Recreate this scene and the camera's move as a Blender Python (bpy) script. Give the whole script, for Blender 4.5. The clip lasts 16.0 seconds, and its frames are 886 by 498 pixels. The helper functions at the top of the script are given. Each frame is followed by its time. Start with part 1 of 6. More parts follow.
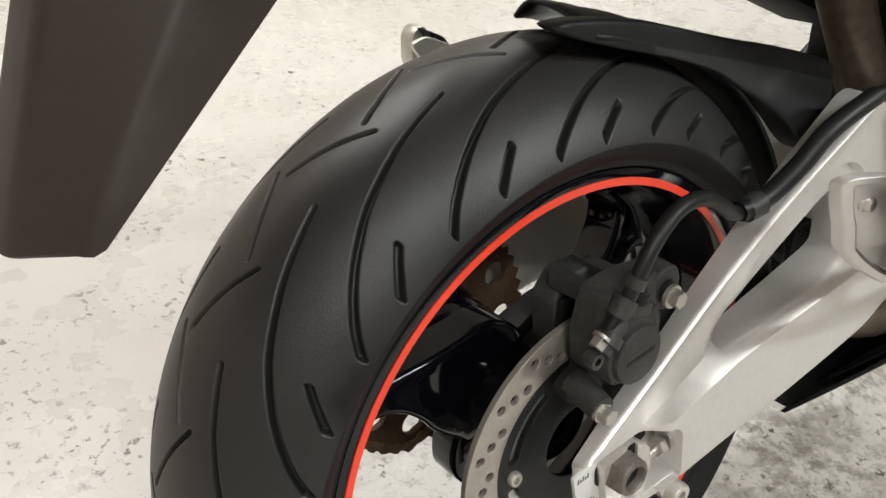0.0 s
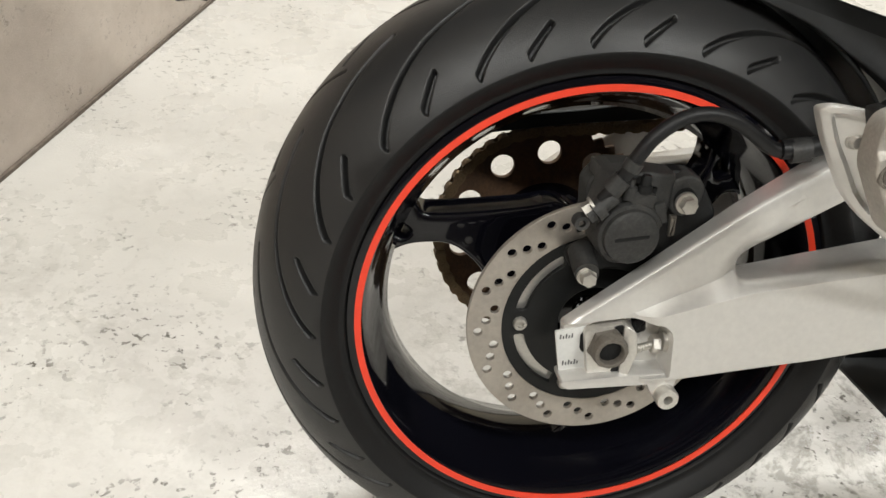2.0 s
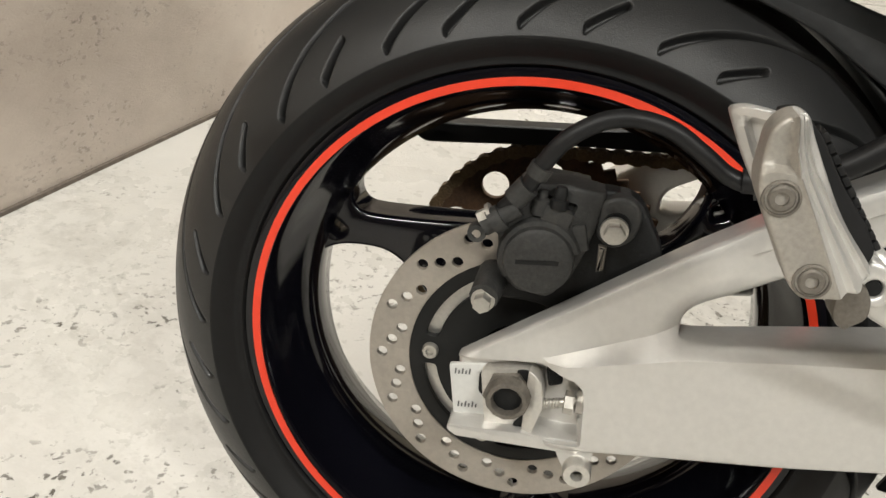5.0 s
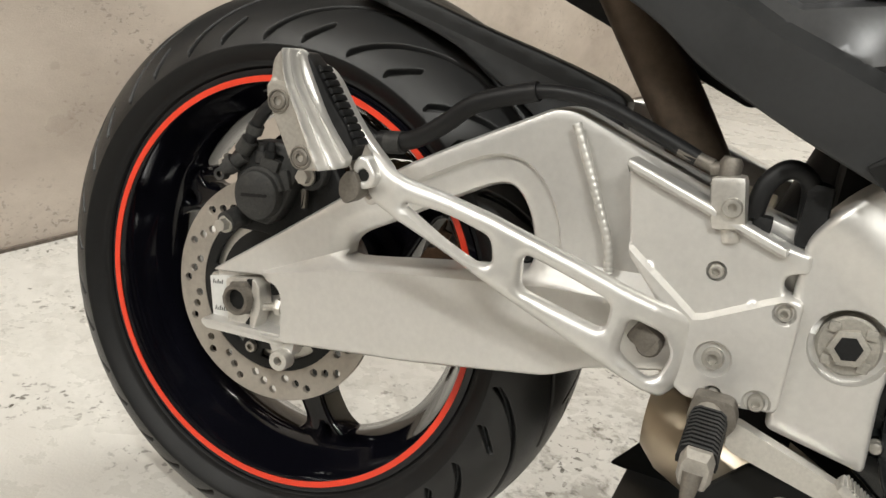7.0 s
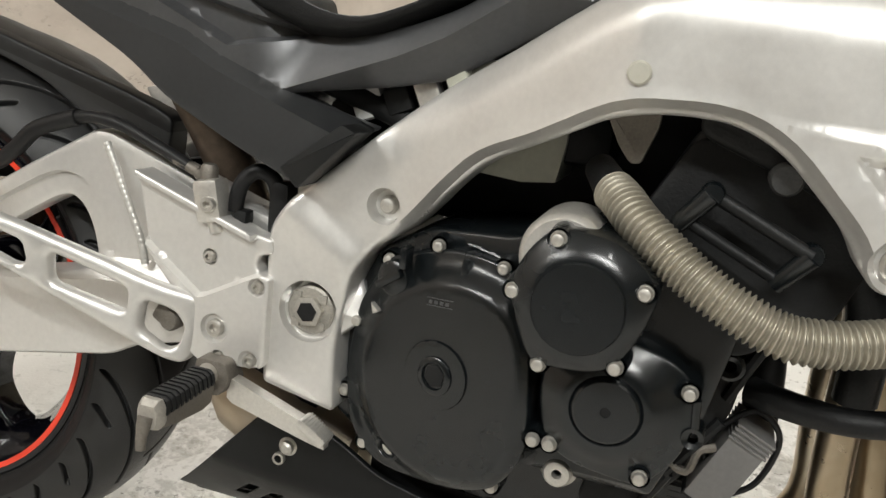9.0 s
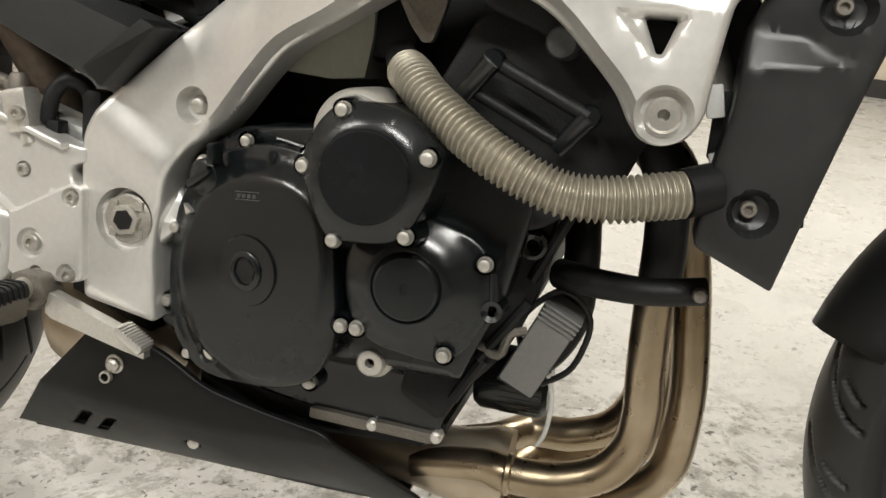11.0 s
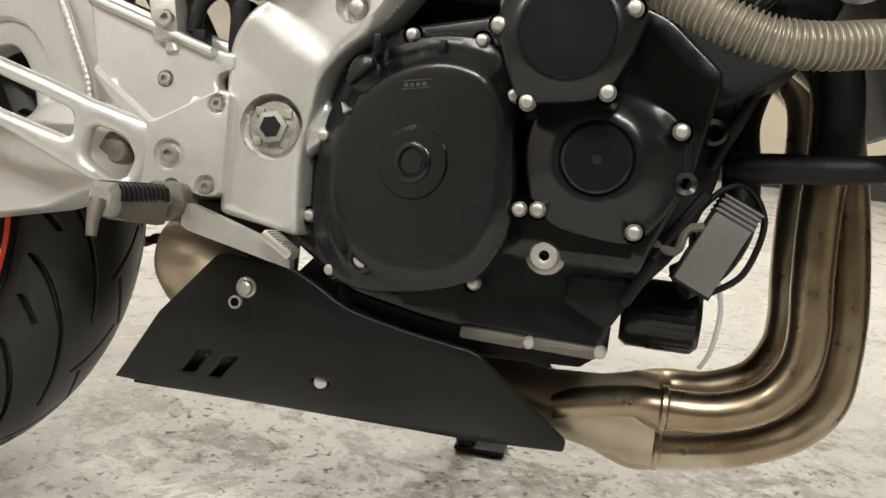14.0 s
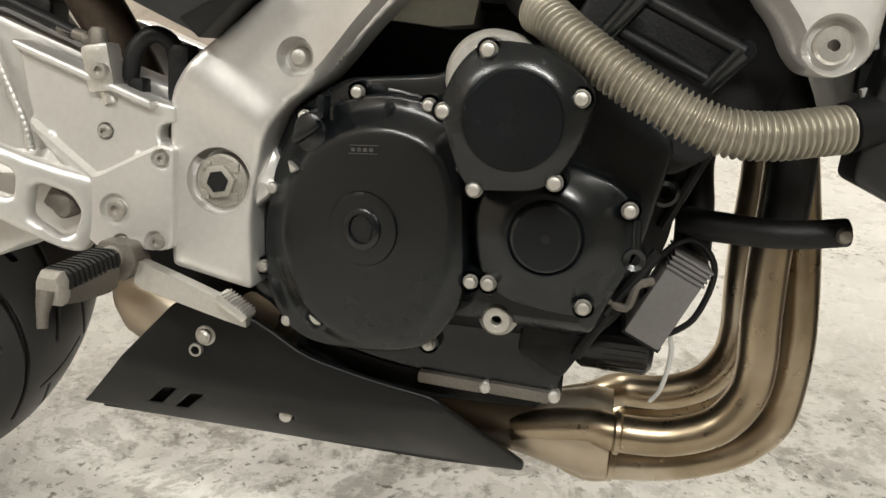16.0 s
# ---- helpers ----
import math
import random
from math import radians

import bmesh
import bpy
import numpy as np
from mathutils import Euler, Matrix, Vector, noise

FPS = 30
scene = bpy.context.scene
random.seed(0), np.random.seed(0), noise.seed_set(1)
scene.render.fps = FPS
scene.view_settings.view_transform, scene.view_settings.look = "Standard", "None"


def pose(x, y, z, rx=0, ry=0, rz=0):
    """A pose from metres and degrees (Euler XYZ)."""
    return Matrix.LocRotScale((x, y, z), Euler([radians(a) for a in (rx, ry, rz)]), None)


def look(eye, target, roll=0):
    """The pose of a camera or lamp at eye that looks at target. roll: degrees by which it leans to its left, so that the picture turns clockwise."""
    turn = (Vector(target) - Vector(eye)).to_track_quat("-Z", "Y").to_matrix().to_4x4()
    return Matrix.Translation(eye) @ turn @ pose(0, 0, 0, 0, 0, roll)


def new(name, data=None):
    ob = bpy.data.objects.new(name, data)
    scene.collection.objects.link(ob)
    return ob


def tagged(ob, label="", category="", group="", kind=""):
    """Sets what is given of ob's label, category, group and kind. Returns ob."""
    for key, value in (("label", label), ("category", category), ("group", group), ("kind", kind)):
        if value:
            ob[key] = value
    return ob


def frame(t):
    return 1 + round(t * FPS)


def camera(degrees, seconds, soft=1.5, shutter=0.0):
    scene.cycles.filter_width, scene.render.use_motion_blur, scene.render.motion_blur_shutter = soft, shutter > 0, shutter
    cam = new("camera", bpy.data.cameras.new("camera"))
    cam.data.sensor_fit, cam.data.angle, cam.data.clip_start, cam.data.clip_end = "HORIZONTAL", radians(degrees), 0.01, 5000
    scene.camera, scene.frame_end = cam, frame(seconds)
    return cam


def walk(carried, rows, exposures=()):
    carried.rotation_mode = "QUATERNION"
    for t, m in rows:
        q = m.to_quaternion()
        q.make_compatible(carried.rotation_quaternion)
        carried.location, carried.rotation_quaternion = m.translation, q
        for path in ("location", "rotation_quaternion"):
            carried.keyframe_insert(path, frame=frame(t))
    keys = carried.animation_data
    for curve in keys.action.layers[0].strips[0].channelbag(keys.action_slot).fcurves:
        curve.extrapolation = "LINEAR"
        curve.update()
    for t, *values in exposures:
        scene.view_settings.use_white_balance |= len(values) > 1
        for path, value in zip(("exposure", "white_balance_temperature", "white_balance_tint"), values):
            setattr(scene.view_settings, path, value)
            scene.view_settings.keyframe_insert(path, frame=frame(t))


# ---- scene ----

# ---- camera ----
cam = camera(52.56, 16.0)
PATH = [
    (0.0, (-0.4554, -0.3306, 0.8509), (0.1019, 0.2960, 0.3062), 6.97),
    (0.5, (-0.5071, -0.4180, 0.8658), (-0.0053, 0.2711, 0.3430), 11.00),
    (1.0, (-0.4507, -0.5185, 0.8576), (-0.0676, 0.2298, 0.3160), 12.02),
    (1.5, (-0.3326, -0.5960, 0.8590), (-0.1015, 0.2049, 0.3066), 9.16),
    (2.0, (-0.2742, -0.6373, 0.8375), (-0.1137, 0.1758, 0.2779), 7.53),
    (2.5, (-0.2227, -0.6286, 0.8244), (-0.0679, 0.1917, 0.2738), 8.92),
    (3.0, (-0.1729, -0.6296, 0.8494), (-0.0542, 0.1971, 0.2994), 7.57),
    (5.5, (0.1270, -0.5641, 0.7410), (-0.1399, 0.2544, 0.2322), 5.12),
    (6.0, (0.2814, -0.6065, 0.7308), (-0.1214, 0.1693, 0.2451), 2.77),
    (6.5, (0.3684, -0.6592, 0.7372), (-0.0321, 0.1489, 0.3052), 3.31),
    (7.0, (0.4782, -0.7267, 0.7522), (0.1295, 0.1261, 0.3634), 5.89),
    (7.5, (0.5933, -0.7424, 0.7816), (0.3181, 0.1475, 0.4179), 6.50),
    (8.0, (0.7119, -0.7424, 0.8048), (0.4451, 0.1550, 0.4534), 5.64),
    (8.5, (0.8051, -0.7361, 0.8232), (0.5462, 0.1643, 0.4735), 5.24),
    (9.0, (0.8647, -0.7382, 0.8252), (0.5921, 0.1493, 0.4535), 4.36),
    (9.5, (0.9156, -0.7516, 0.7992), (0.6312, 0.1233, 0.4073), 4.33),
    (10.0, (0.9892, -0.7409, 0.8109), (0.7649, 0.1551, 0.4276), 4.75),
    (12.5, (0.9531, -0.7564, 0.5604), (0.7408, 0.1827, 0.2904), 3.61),
    (13.0, (0.9124, -0.7733, 0.5425), (0.7051, 0.1769, 0.3097), 3.31),
    (13.5, (0.8733, -0.7883, 0.5319), (0.6728, 0.1663, 0.3115), 4.07),
    (14.0, (0.8447, -0.8035, 0.5273), (0.6493, 0.1556, 0.3225), 4.59),
    (14.5, (0.8103, -0.8031, 0.5256), (0.6093, 0.1542, 0.3179), 5.20),
    (15.0, (0.7890, -0.7946, 0.5455), (0.6170, 0.1628, 0.3135), 5.33),
    (15.5, (0.7734, -0.7812, 0.6155), (0.6444, 0.1714, 0.3397), 4.40),
    (16.0, (0.8460, -0.7550, 0.6942), (0.6926, 0.1636, 0.3299), 3.36),
]
# the clip's white balance drifts a little
WHITE = [(0.0, 0.0, 6250, 10), (1.5, 0.0, 6300, 10), (3.0, 0.0, 6350, 10), (5.5, 0.0, 6500, 10), (7.0, 0.0, 6450, 10), (8.5, 0.0, 6300, 10), (10.2, 0.0, 6400, 10), (12.5, 0.0, 6500, 10), (16.0, 0.0, 6500, 10)]
walk(cam, [(t, look(eye, target, roll)) for t, eye, target, roll in PATH], WHITE)

# light: a parking garage with ceiling strip lamps; everything else is bounced light
world = bpy.data.worlds.new("world")
scene.world = world
world.use_nodes = True
world.node_tree.nodes["Background"].inputs[0].default_value = (0.9, 0.85, 0.78, 1)
world.node_tree.nodes["Background"].inputs[1].default_value = 0.02

LAMPS = [(-1.0, -1.6, 56), (1.4, -1.8, 70), (-0.2, 1.6, 62), (2.2, 1.8, 60)]
LAMP_Z = 2.52


# ---- materials ----
def material(name, color, rough=0.5, metal=0.0, vary=0.12, scale=30.0, bump=0.0, bump_scale=200.0, coat=0.0, dust=0.0, dust_color=(0.5, 0.46, 0.4), spec=0.5):
    """A procedural surface: base colour broken up at two scales, uneven roughness, fine relief and a little dust."""
    m = bpy.data.materials.new(name)
    m.use_nodes = True
    t = m.node_tree
    n, l = t.nodes, t.links
    b = n["Principled BSDF"]
    tc = n.new("ShaderNodeTexCoord")

    def tex(sc, detail=4.0, roughness=0.6):
        x = n.new("ShaderNodeTexNoise")
        x.inputs["Scale"].default_value, x.inputs["Detail"].default_value, x.inputs["Roughness"].default_value = sc, detail, roughness
        l.new(tc.outputs["Object"], x.inputs["Vector"])
        return x

    big, fine = tex(scale * 0.25), tex(scale * 4)
    add = n.new("ShaderNodeMath")
    add.operation = "ADD"
    l.new(big.outputs["Fac"], add.inputs[0])
    l.new(fine.outputs["Fac"], add.inputs[1])
    span = n.new("ShaderNodeMapRange")
    span.inputs[1].default_value, span.inputs[2].default_value = 0.7, 1.3
    span.inputs[3].default_value, span.inputs[4].default_value = 1 - vary, 1 + vary
    l.new(add.outputs[0], span.inputs[0])
    mul = n.new("ShaderNodeVectorMath")
    mul.operation = "SCALE"
    mul.inputs[0].default_value = color
    l.new(span.outputs[0], mul.inputs["Scale"])
    last = mul.outputs[0]
    if dust:
        d = tex(scale * 0.7, 8.0, 0.7)
        ramp = n.new("ShaderNodeMapRange")
        ramp.inputs[1].default_value, ramp.inputs[2].default_value, ramp.inputs[4].default_value = 0.5, 0.75, dust
        l.new(d.outputs["Fac"], ramp.inputs[0])
        mix = n.new("ShaderNodeMix")
        mix.data_type = "RGBA"
        l.new(ramp.outputs[0], mix.inputs[0])
        l.new(last, mix.inputs[6])
        mix.inputs[7].default_value = (*dust_color, 1)
        last = mix.outputs[2]
    l.new(last, b.inputs["Base Color"])
    ro = n.new("ShaderNodeMapRange")
    ro.inputs[1].default_value, ro.inputs[2].default_value = 0.3, 0.7
    ro.inputs[3].default_value, ro.inputs[4].default_value = max(0.03, rough * 0.85), min(1, rough * 1.18)
    l.new(big.outputs["Fac"], ro.inputs[0])
    l.new(ro.outputs[0], b.inputs["Roughness"])
    b.inputs["Metallic"].default_value = metal
    b.inputs["Specular IOR Level"].default_value = spec
    b.inputs["Coat Weight"].default_value = coat
    b.inputs["Coat Roughness"].default_value = 0.08
    if bump:
        rel = tex(bump_scale, 3.0)
        bp = n.new("ShaderNodeBump")
        bp.inputs["Strength"].default_value, bp.inputs["Distance"].default_value = bump, 0.001
        l.new(rel.outputs["Fac"], bp.inputs["Height"])
        l.new(bp.outputs["Normal"], b.inputs["Normal"])
    return m


def stained(name, base, dark, light, rough, cover, flecks, bump, stretch=(1, 1, 1), spots=()):
    """Concrete: cloudy tone, worn patches, dark flecks and pits."""
    m = bpy.data.materials.new(name)
    m.use_nodes = True
    n, l = m.node_tree.nodes, m.node_tree.links
    b = n["Principled BSDF"]
    tc = n.new("ShaderNodeTexCoord")
    mp = n.new("ShaderNodeMapping")
    mp.inputs["Scale"].default_value = stretch
    l.new(tc.outputs["Object"], mp.inputs["Vector"])

    def tex(sc, detail, roughness=0.6, distort=0.0):
        x = n.new("ShaderNodeTexNoise")
        for k, v in (("Scale", sc), ("Detail", detail), ("Roughness", roughness), ("Distortion", distort)):
            x.inputs[k].default_value = v
        l.new(mp.outputs[0], x.inputs["Vector"])
        return x.outputs["Fac"]

    def ramp(src, lo, hi, top=1.0):
        r = n.new("ShaderNodeMapRange")
        for k, v in ((1, lo), (2, hi), (3, 0.0), (4, top)):
            r.inputs[k].default_value = v
        l.new(src, r.inputs[0])
        return r.outputs[0]

    def mixed(f, a, c):
        x = n.new("ShaderNodeMix")
        x.data_type = "RGBA"
        l.new(f, x.inputs[0])
        for s, v in ((6, a), (7, c)):
            if isinstance(v, tuple):
                x.inputs[s].default_value = (*v, 1)
            else:
                l.new(v, x.inputs[s])
        return x.outputs[2]

    def times(a, c):
        x = n.new("ShaderNodeMath")
        x.operation = "MULTIPLY"
        l.new(a, x.inputs[0])
        l.new(c, x.inputs[1])
        return x.outputs[0]

    cloud = mixed(ramp(tex(2.2, 6), 0.35, 0.7), base, light)
    def combine(op, x, y):
        m = n.new("ShaderNodeMath")
        m.operation = op
        for k, v in ((0, x), (1, y)):
            if isinstance(v, float):
                m.inputs[k].default_value = v
            else:
                l.new(v, m.inputs[k])
        return m.outputs[0]

    patch = ramp(tex(3.1, 4, 0.6, 0.4), 0.50, 0.64)
    dirty = ramp(tex(1.3, 2), 0.46, 0.62, 0.24)
    for sx, sy, size in spots:
        # oil and tyre dirt dropped round one spot of the floor
        v = n.new("ShaderNodeVectorMath")
        v.operation = "DISTANCE"
        l.new(tc.outputs["Object"], v.inputs[0])
        v.inputs[1].default_value = (sx, sy, 0)
        dirty = combine("MAXIMUM", dirty, ramp(combine("ADD", v.outputs["Value"], combine("MULTIPLY", tex(4, 3), 0.35)), size + 0.2, size * 0.35 + 0.1))
    worn = times(combine("MAXIMUM", times(patch, dirty), times(dirty, ramp(tex(11, 5, 0.6, 0.8), 0.52, 0.60))), ramp(tex(34, 9, 0.75), 0.46, 0.58))
    col = mixed(ramp(worn, 0, 1, cover), cloud, dark)
    blotch = times(times(dirty, ramp(tex(9, 5, 0.6, 0.6), 0.515, 0.55)), ramp(tex(45, 6, 0.7), 0.36, 0.52))
    col = mixed(ramp(blotch, 0, 1, cover * 0.72), col, tuple(1.05 * v for v in dark))
    fleck = combine("MAXIMUM", times(ramp(tex(70, 4, 0.6, 0.3), 0.578, 0.63), combine("MAXIMUM", ramp(tex(5, 3), 0.46, 0.66), times(dirty, ramp(tex(13, 3), 0.40, 0.60)))), ramp(tex(24, 3, 0.5, 0.3), 0.75, 0.78))
    col = mixed(ramp(fleck, 0, 1, flecks), col, tuple(0.55 * v for v in dark))
    l.new(col, b.inputs["Base Color"])
    l.new(ramp(tex(9, 5), 0.2, 0.9, rough * 1.5), b.inputs["Roughness"])
    bp = n.new("ShaderNodeBump")
    bp.inputs["Strength"].default_value, bp.inputs["Distance"].default_value = bump, 0.002
    hgt = n.new("ShaderNodeMath")
    hgt.operation = "SUBTRACT"
    l.new(tex(180, 4), hgt.inputs[0])
    l.new(fleck, hgt.inputs[1])
    l.new(hgt.outputs[0], bp.inputs["Height"])
    l.new(bp.outputs["Normal"], b.inputs["Normal"])
    return m


SILVER = material("silver paint", (0.70, 0.687, 0.662), 0.40, 0.65, 0.05, 40, 0.05, 900)
SILVER_CAST = material("cast silver", (0.60, 0.585, 0.55), 0.42, 0.5, 0.06, 60, 0.12, 700)
BARE = material("worn bare aluminium", (0.66, 0.64, 0.60), 0.38, 0.75, 0.10, 80, 0.15, 500)
STEEL = material("zinc plated steel", (0.52, 0.50, 0.46), 0.42, 0.8, 0.10, 120, 0.1, 800)
DISC = material("ground steel", (0.44, 0.405, 0.36), 0.42, 0.7, 0.10, 60, 0.1, 900)
DULL = material("dull nut steel", (0.20, 0.182, 0.158), 0.55, 0.7, 0.2, 120, 0.2, 500)
RUBBER = material("tyre rubber", (0.0100, 0.0100, 0.0102), 0.40, 0.0, 0.22, 40, 0.25, 900, dust=0.08, dust_color=(0.04, 0.037, 0.034), spec=0.42)
SIDEWALL = material("tyre sidewall rubber", (0.0078, 0.0078, 0.0080), 0.52, 0.0, 0.2, 40, 0.2, 900, dust=0.05, dust_color=(0.03, 0.028, 0.026), spec=0.28)
HOSE = material("black hose rubber", (0.010, 0.010, 0.0105), 0.45, 0.0, 0.15, 90, 0.1, 700, spec=0.3)
GLOSS = material("black gloss paint", (0.003, 0.003, 0.005), 0.08, 0.0, 0.1, 60, coat=0.25, spec=0.35)
ENGINE = material("black engine paint", (0.0052, 0.0068, 0.0078), 0.25, 0.0, 0.18, 50, 0.06, 600, dust=0.02, dust_color=(0.03, 0.03, 0.029), spec=0.55)
CAST = material("black rough casting", (0.0075, 0.0078, 0.0080), 0.52, 0.0, 0.30, 60, 0.4, 350, spec=0.30)
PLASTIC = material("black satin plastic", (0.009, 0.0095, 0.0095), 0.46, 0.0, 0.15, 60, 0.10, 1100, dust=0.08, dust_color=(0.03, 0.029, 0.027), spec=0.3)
SHROUD = material("dark grey moulded plastic", (0.0125, 0.0132, 0.0135), 0.42, 0.0, 0.12, 60, 0.08, 1100, dust=0.10, dust_color=(0.04, 0.039, 0.036), spec=0.55)
FLAP = material("brown-black plastic", (0.030, 0.024, 0.020), 0.40, 0.0, 0.12, 40, 0.05, 900, spec=0.45)
GREY = material("dark grey metallic paint", (0.088, 0.089, 0.092), 0.36, 0.5, 0.08, 50, 0.10, 1000, spec=0.5)
STRUT = material("dark satin cover plastic and lit hugger flank", (0.030, 0.031, 0.032), 0.40, 0.15, 0.10, 50, 0.08, 1000, spec=0.45)
CALIPER = material("weathered black caliper", (0.034, 0.034, 0.033), 0.55, 0.0, 0.30, 90, 0.4, 400, dust=0.55, dust_color=(0.085, 0.080, 0.073), spec=0.35)
RED = material("red rim tape", (0.80, 0.055, 0.022), 0.35, 0.0, 0.06, 30)
RUST = material("rusty chain steel", (0.085, 0.045, 0.022), 0.75, 0.2, 0.4, 90, 0.6, 300, dust=0.4, dust_color=(0.16, 0.08, 0.035))
CHAIN = material("dirty chain plates", (0.16, 0.11, 0.06), 0.55, 0.6, 0.4, 120, 0.5, 400)
BOX = material("grey painted box", (0.17, 0.165, 0.16), 0.5, 0.1, 0.1, 60, 0.1, 500)
RIBBED = material("ribbed foil duct", (0.38, 0.350, 0.285), 0.42, 0.6, 0.12, 60, 0.1, 500)
CREAM = material("cream plastic", (0.42, 0.42, 0.35), 0.45, 0.0, 0.08, 40)
PLUG = material("grey-beige plug plastic", (0.40, 0.385, 0.33), 0.5, 0.0, 0.08, 40)
SCUFFED = material("scuffed grey aluminium", (0.42, 0.395, 0.355), 0.5, 0.55, 0.15, 90, 0.25, 400, dust=0.3, dust_color=(0.30, 0.28, 0.25))
WORN = material("worn steel ring", (0.44, 0.42, 0.38), 0.45, 0.7, 0.2, 120, 0.3, 500)
WHITE_LABEL = material("white label", (0.62, 0.62, 0.60), 0.5, 0.0, 0.05, 60)
PRINT = material("dark print", (0.10, 0.10, 0.10), 0.6, 0.0, 0.05, 60)
PAN = material("matt black moulding", (0.0048, 0.0053, 0.0053), 0.42, 0.0, 0.25, 30, 0.12, 900, dust=0.10, dust_color=(0.016, 0.0155, 0.0145), spec=0.28)
PIPE = material("dull bronze pipe", (0.105, 0.078, 0.056), 0.48, 0.5, 0.35, 25, 0.15, 300, dust=0.3, dust_color=(0.15, 0.115, 0.085), spec=0.4)
SEAT = material("black seat vinyl", (0.006, 0.006, 0.006), 0.55, 0.0, 0.12, 40, 0.5, 500, spec=0.2)


def heat_steel(name, metal, low, high, paler):
    """Stainless header pipe with straw, bronze and bluish heat bands."""
    m = bpy.data.materials.new(name)
    m.use_nodes = True
    n, l = m.node_tree.nodes, m.node_tree.links
    b = n["Principled BSDF"]
    tc = n.new("ShaderNodeTexCoord")
    noise_a = n.new("ShaderNodeTexNoise")
    noise_a.inputs["Scale"].default_value, noise_a.inputs["Detail"].default_value, noise_a.inputs["Distortion"].default_value = 7, 4, 0.4
    l.new(tc.outputs["Object"], noise_a.inputs["Vector"])
    ramp = n.new("ShaderNodeValToRGB")
    e = ramp.color_ramp.elements
    e[0].position, e[0].color = 0.34, (0.34, 0.270, 0.180, 1)
    e[1].position, e[1].color = 0.66, (0.64, 0.572, 0.470, 1)
    for p, c in ((0.45, (0.44, 0.360, 0.255, 1)), (0.55, (0.54, 0.462, 0.355, 1))):
        e.new(p).color = c
    for q in e:
        q.color = [v + paler for v in q.color[:3]] + [1]
    l.new(noise_a.outputs["Fac"], ramp.inputs[0])
    l.new(ramp.outputs[0], b.inputs["Base Color"])
    b.inputs["Metallic"].default_value = metal
    fine = n.new("ShaderNodeTexNoise")
    fine.inputs["Scale"].default_value, fine.inputs["Detail"].default_value = 70, 8
    l.new(tc.outputs["Object"], fine.inputs["Vector"])
    r = n.new("ShaderNodeMapRange")
    r.inputs[1].default_value, r.inputs[2].default_value, r.inputs[3].default_value, r.inputs[4].default_value = 0.3, 0.7, low, high
    l.new(fine.outputs["Fac"], r.inputs[0])
    l.new(r.outputs[0], b.inputs["Roughness"])
    return m


def tread_dust(m, colour, inner, outer, most):
    """Road dust worn into the middle of the tread, fading towards the shoulders."""
    n, l = m.node_tree.nodes, m.node_tree.links
    b = n["Principled BSDF"]
    tc = n.new("ShaderNodeTexCoord")
    cut = n.new("ShaderNodeSeparateXYZ")
    l.new(tc.outputs["Object"], cut.inputs[0])
    away = n.new("ShaderNodeMath")
    away.operation = "ABSOLUTE"
    l.new(cut.outputs["Y"], away.inputs[0])
    cloud = n.new("ShaderNodeTexNoise")
    cloud.inputs["Scale"].default_value, cloud.inputs["Detail"].default_value = 14, 6
    l.new(tc.outputs["Object"], cloud.inputs["Vector"])
    wobble = n.new("ShaderNodeMath")
    wobble.operation = "MULTIPLY_ADD"
    wobble.inputs[1].default_value, wobble.inputs[2].default_value = 0.05, -0.025
    l.new(cloud.outputs["Fac"], wobble.inputs[0])
    add = n.new("ShaderNodeMath")
    add.operation = "ADD"
    l.new(away.outputs[0], add.inputs[0])
    l.new(wobble.outputs[0], add.inputs[1])
    ramp = n.new("ShaderNodeMapRange")
    ramp.inputs[1].default_value, ramp.inputs[2].default_value, ramp.inputs[3].default_value, ramp.inputs[4].default_value = inner, outer, most, 0.0
    l.new(add.outputs[0], ramp.inputs[0])
    mix = n.new("ShaderNodeMix")
    mix.data_type = "RGBA"
    l.new(ramp.outputs[0], mix.inputs[0])
    l.new(b.inputs["Base Color"].links[0].from_socket, mix.inputs[6])
    mix.inputs[7].default_value = (*colour, 1)
    l.new(mix.outputs[2], b.inputs["Base Color"])


tread_dust(RUBBER, (0.0225, 0.0225, 0.0225), 0.0900, 0.0960, 0.85)
tread_dust(RUBBER, (0.036, 0.0315, 0.028), 0.012, 0.052, 0.75)
HEADER = heat_steel("heat tinted stainless", 1.0, 0.26, 0.36, 0.0)
COLLECTOR = heat_steel("matt beige stainless", 0.75, 0.40, 0.52, 0.08)
FLOOR = stained("worn painted concrete", (0.545, 0.525, 0.487), (0.17, 0.152, 0.122), (0.615, 0.595, 0.56), 0.5, 0.8, 0.95, 0.4, spots=[(0.42, 0.18, 0.62), (0.78, 0.20, 0.55), (1.1, 0.45, 0.45)])
WALL = stained("bare concrete wall", (0.385, 0.328, 0.280), (0.27, 0.222, 0.185), (0.58, 0.512, 0.447), 0.9, 0.75, 0.6, 0.3, (1, 1, 1.6))
BEIGE = stained("painted beige wall", (0.62, 0.55, 0.43), (0.50, 0.43, 0.33), (0.66, 0.59, 0.47), 0.7, 0.2, 0.2, 0.15)
CEIL = stained("bare concrete ceiling", (0.48, 0.46, 0.43), (0.35, 0.33, 0.30), (0.52, 0.50, 0.47), 0.9, 0.3, 0.3, 0.3)
JOINT = material("grimy wall joint", (0.13, 0.105, 0.085), 0.8, 0.0, 0.4, 25, 0.3, 200)
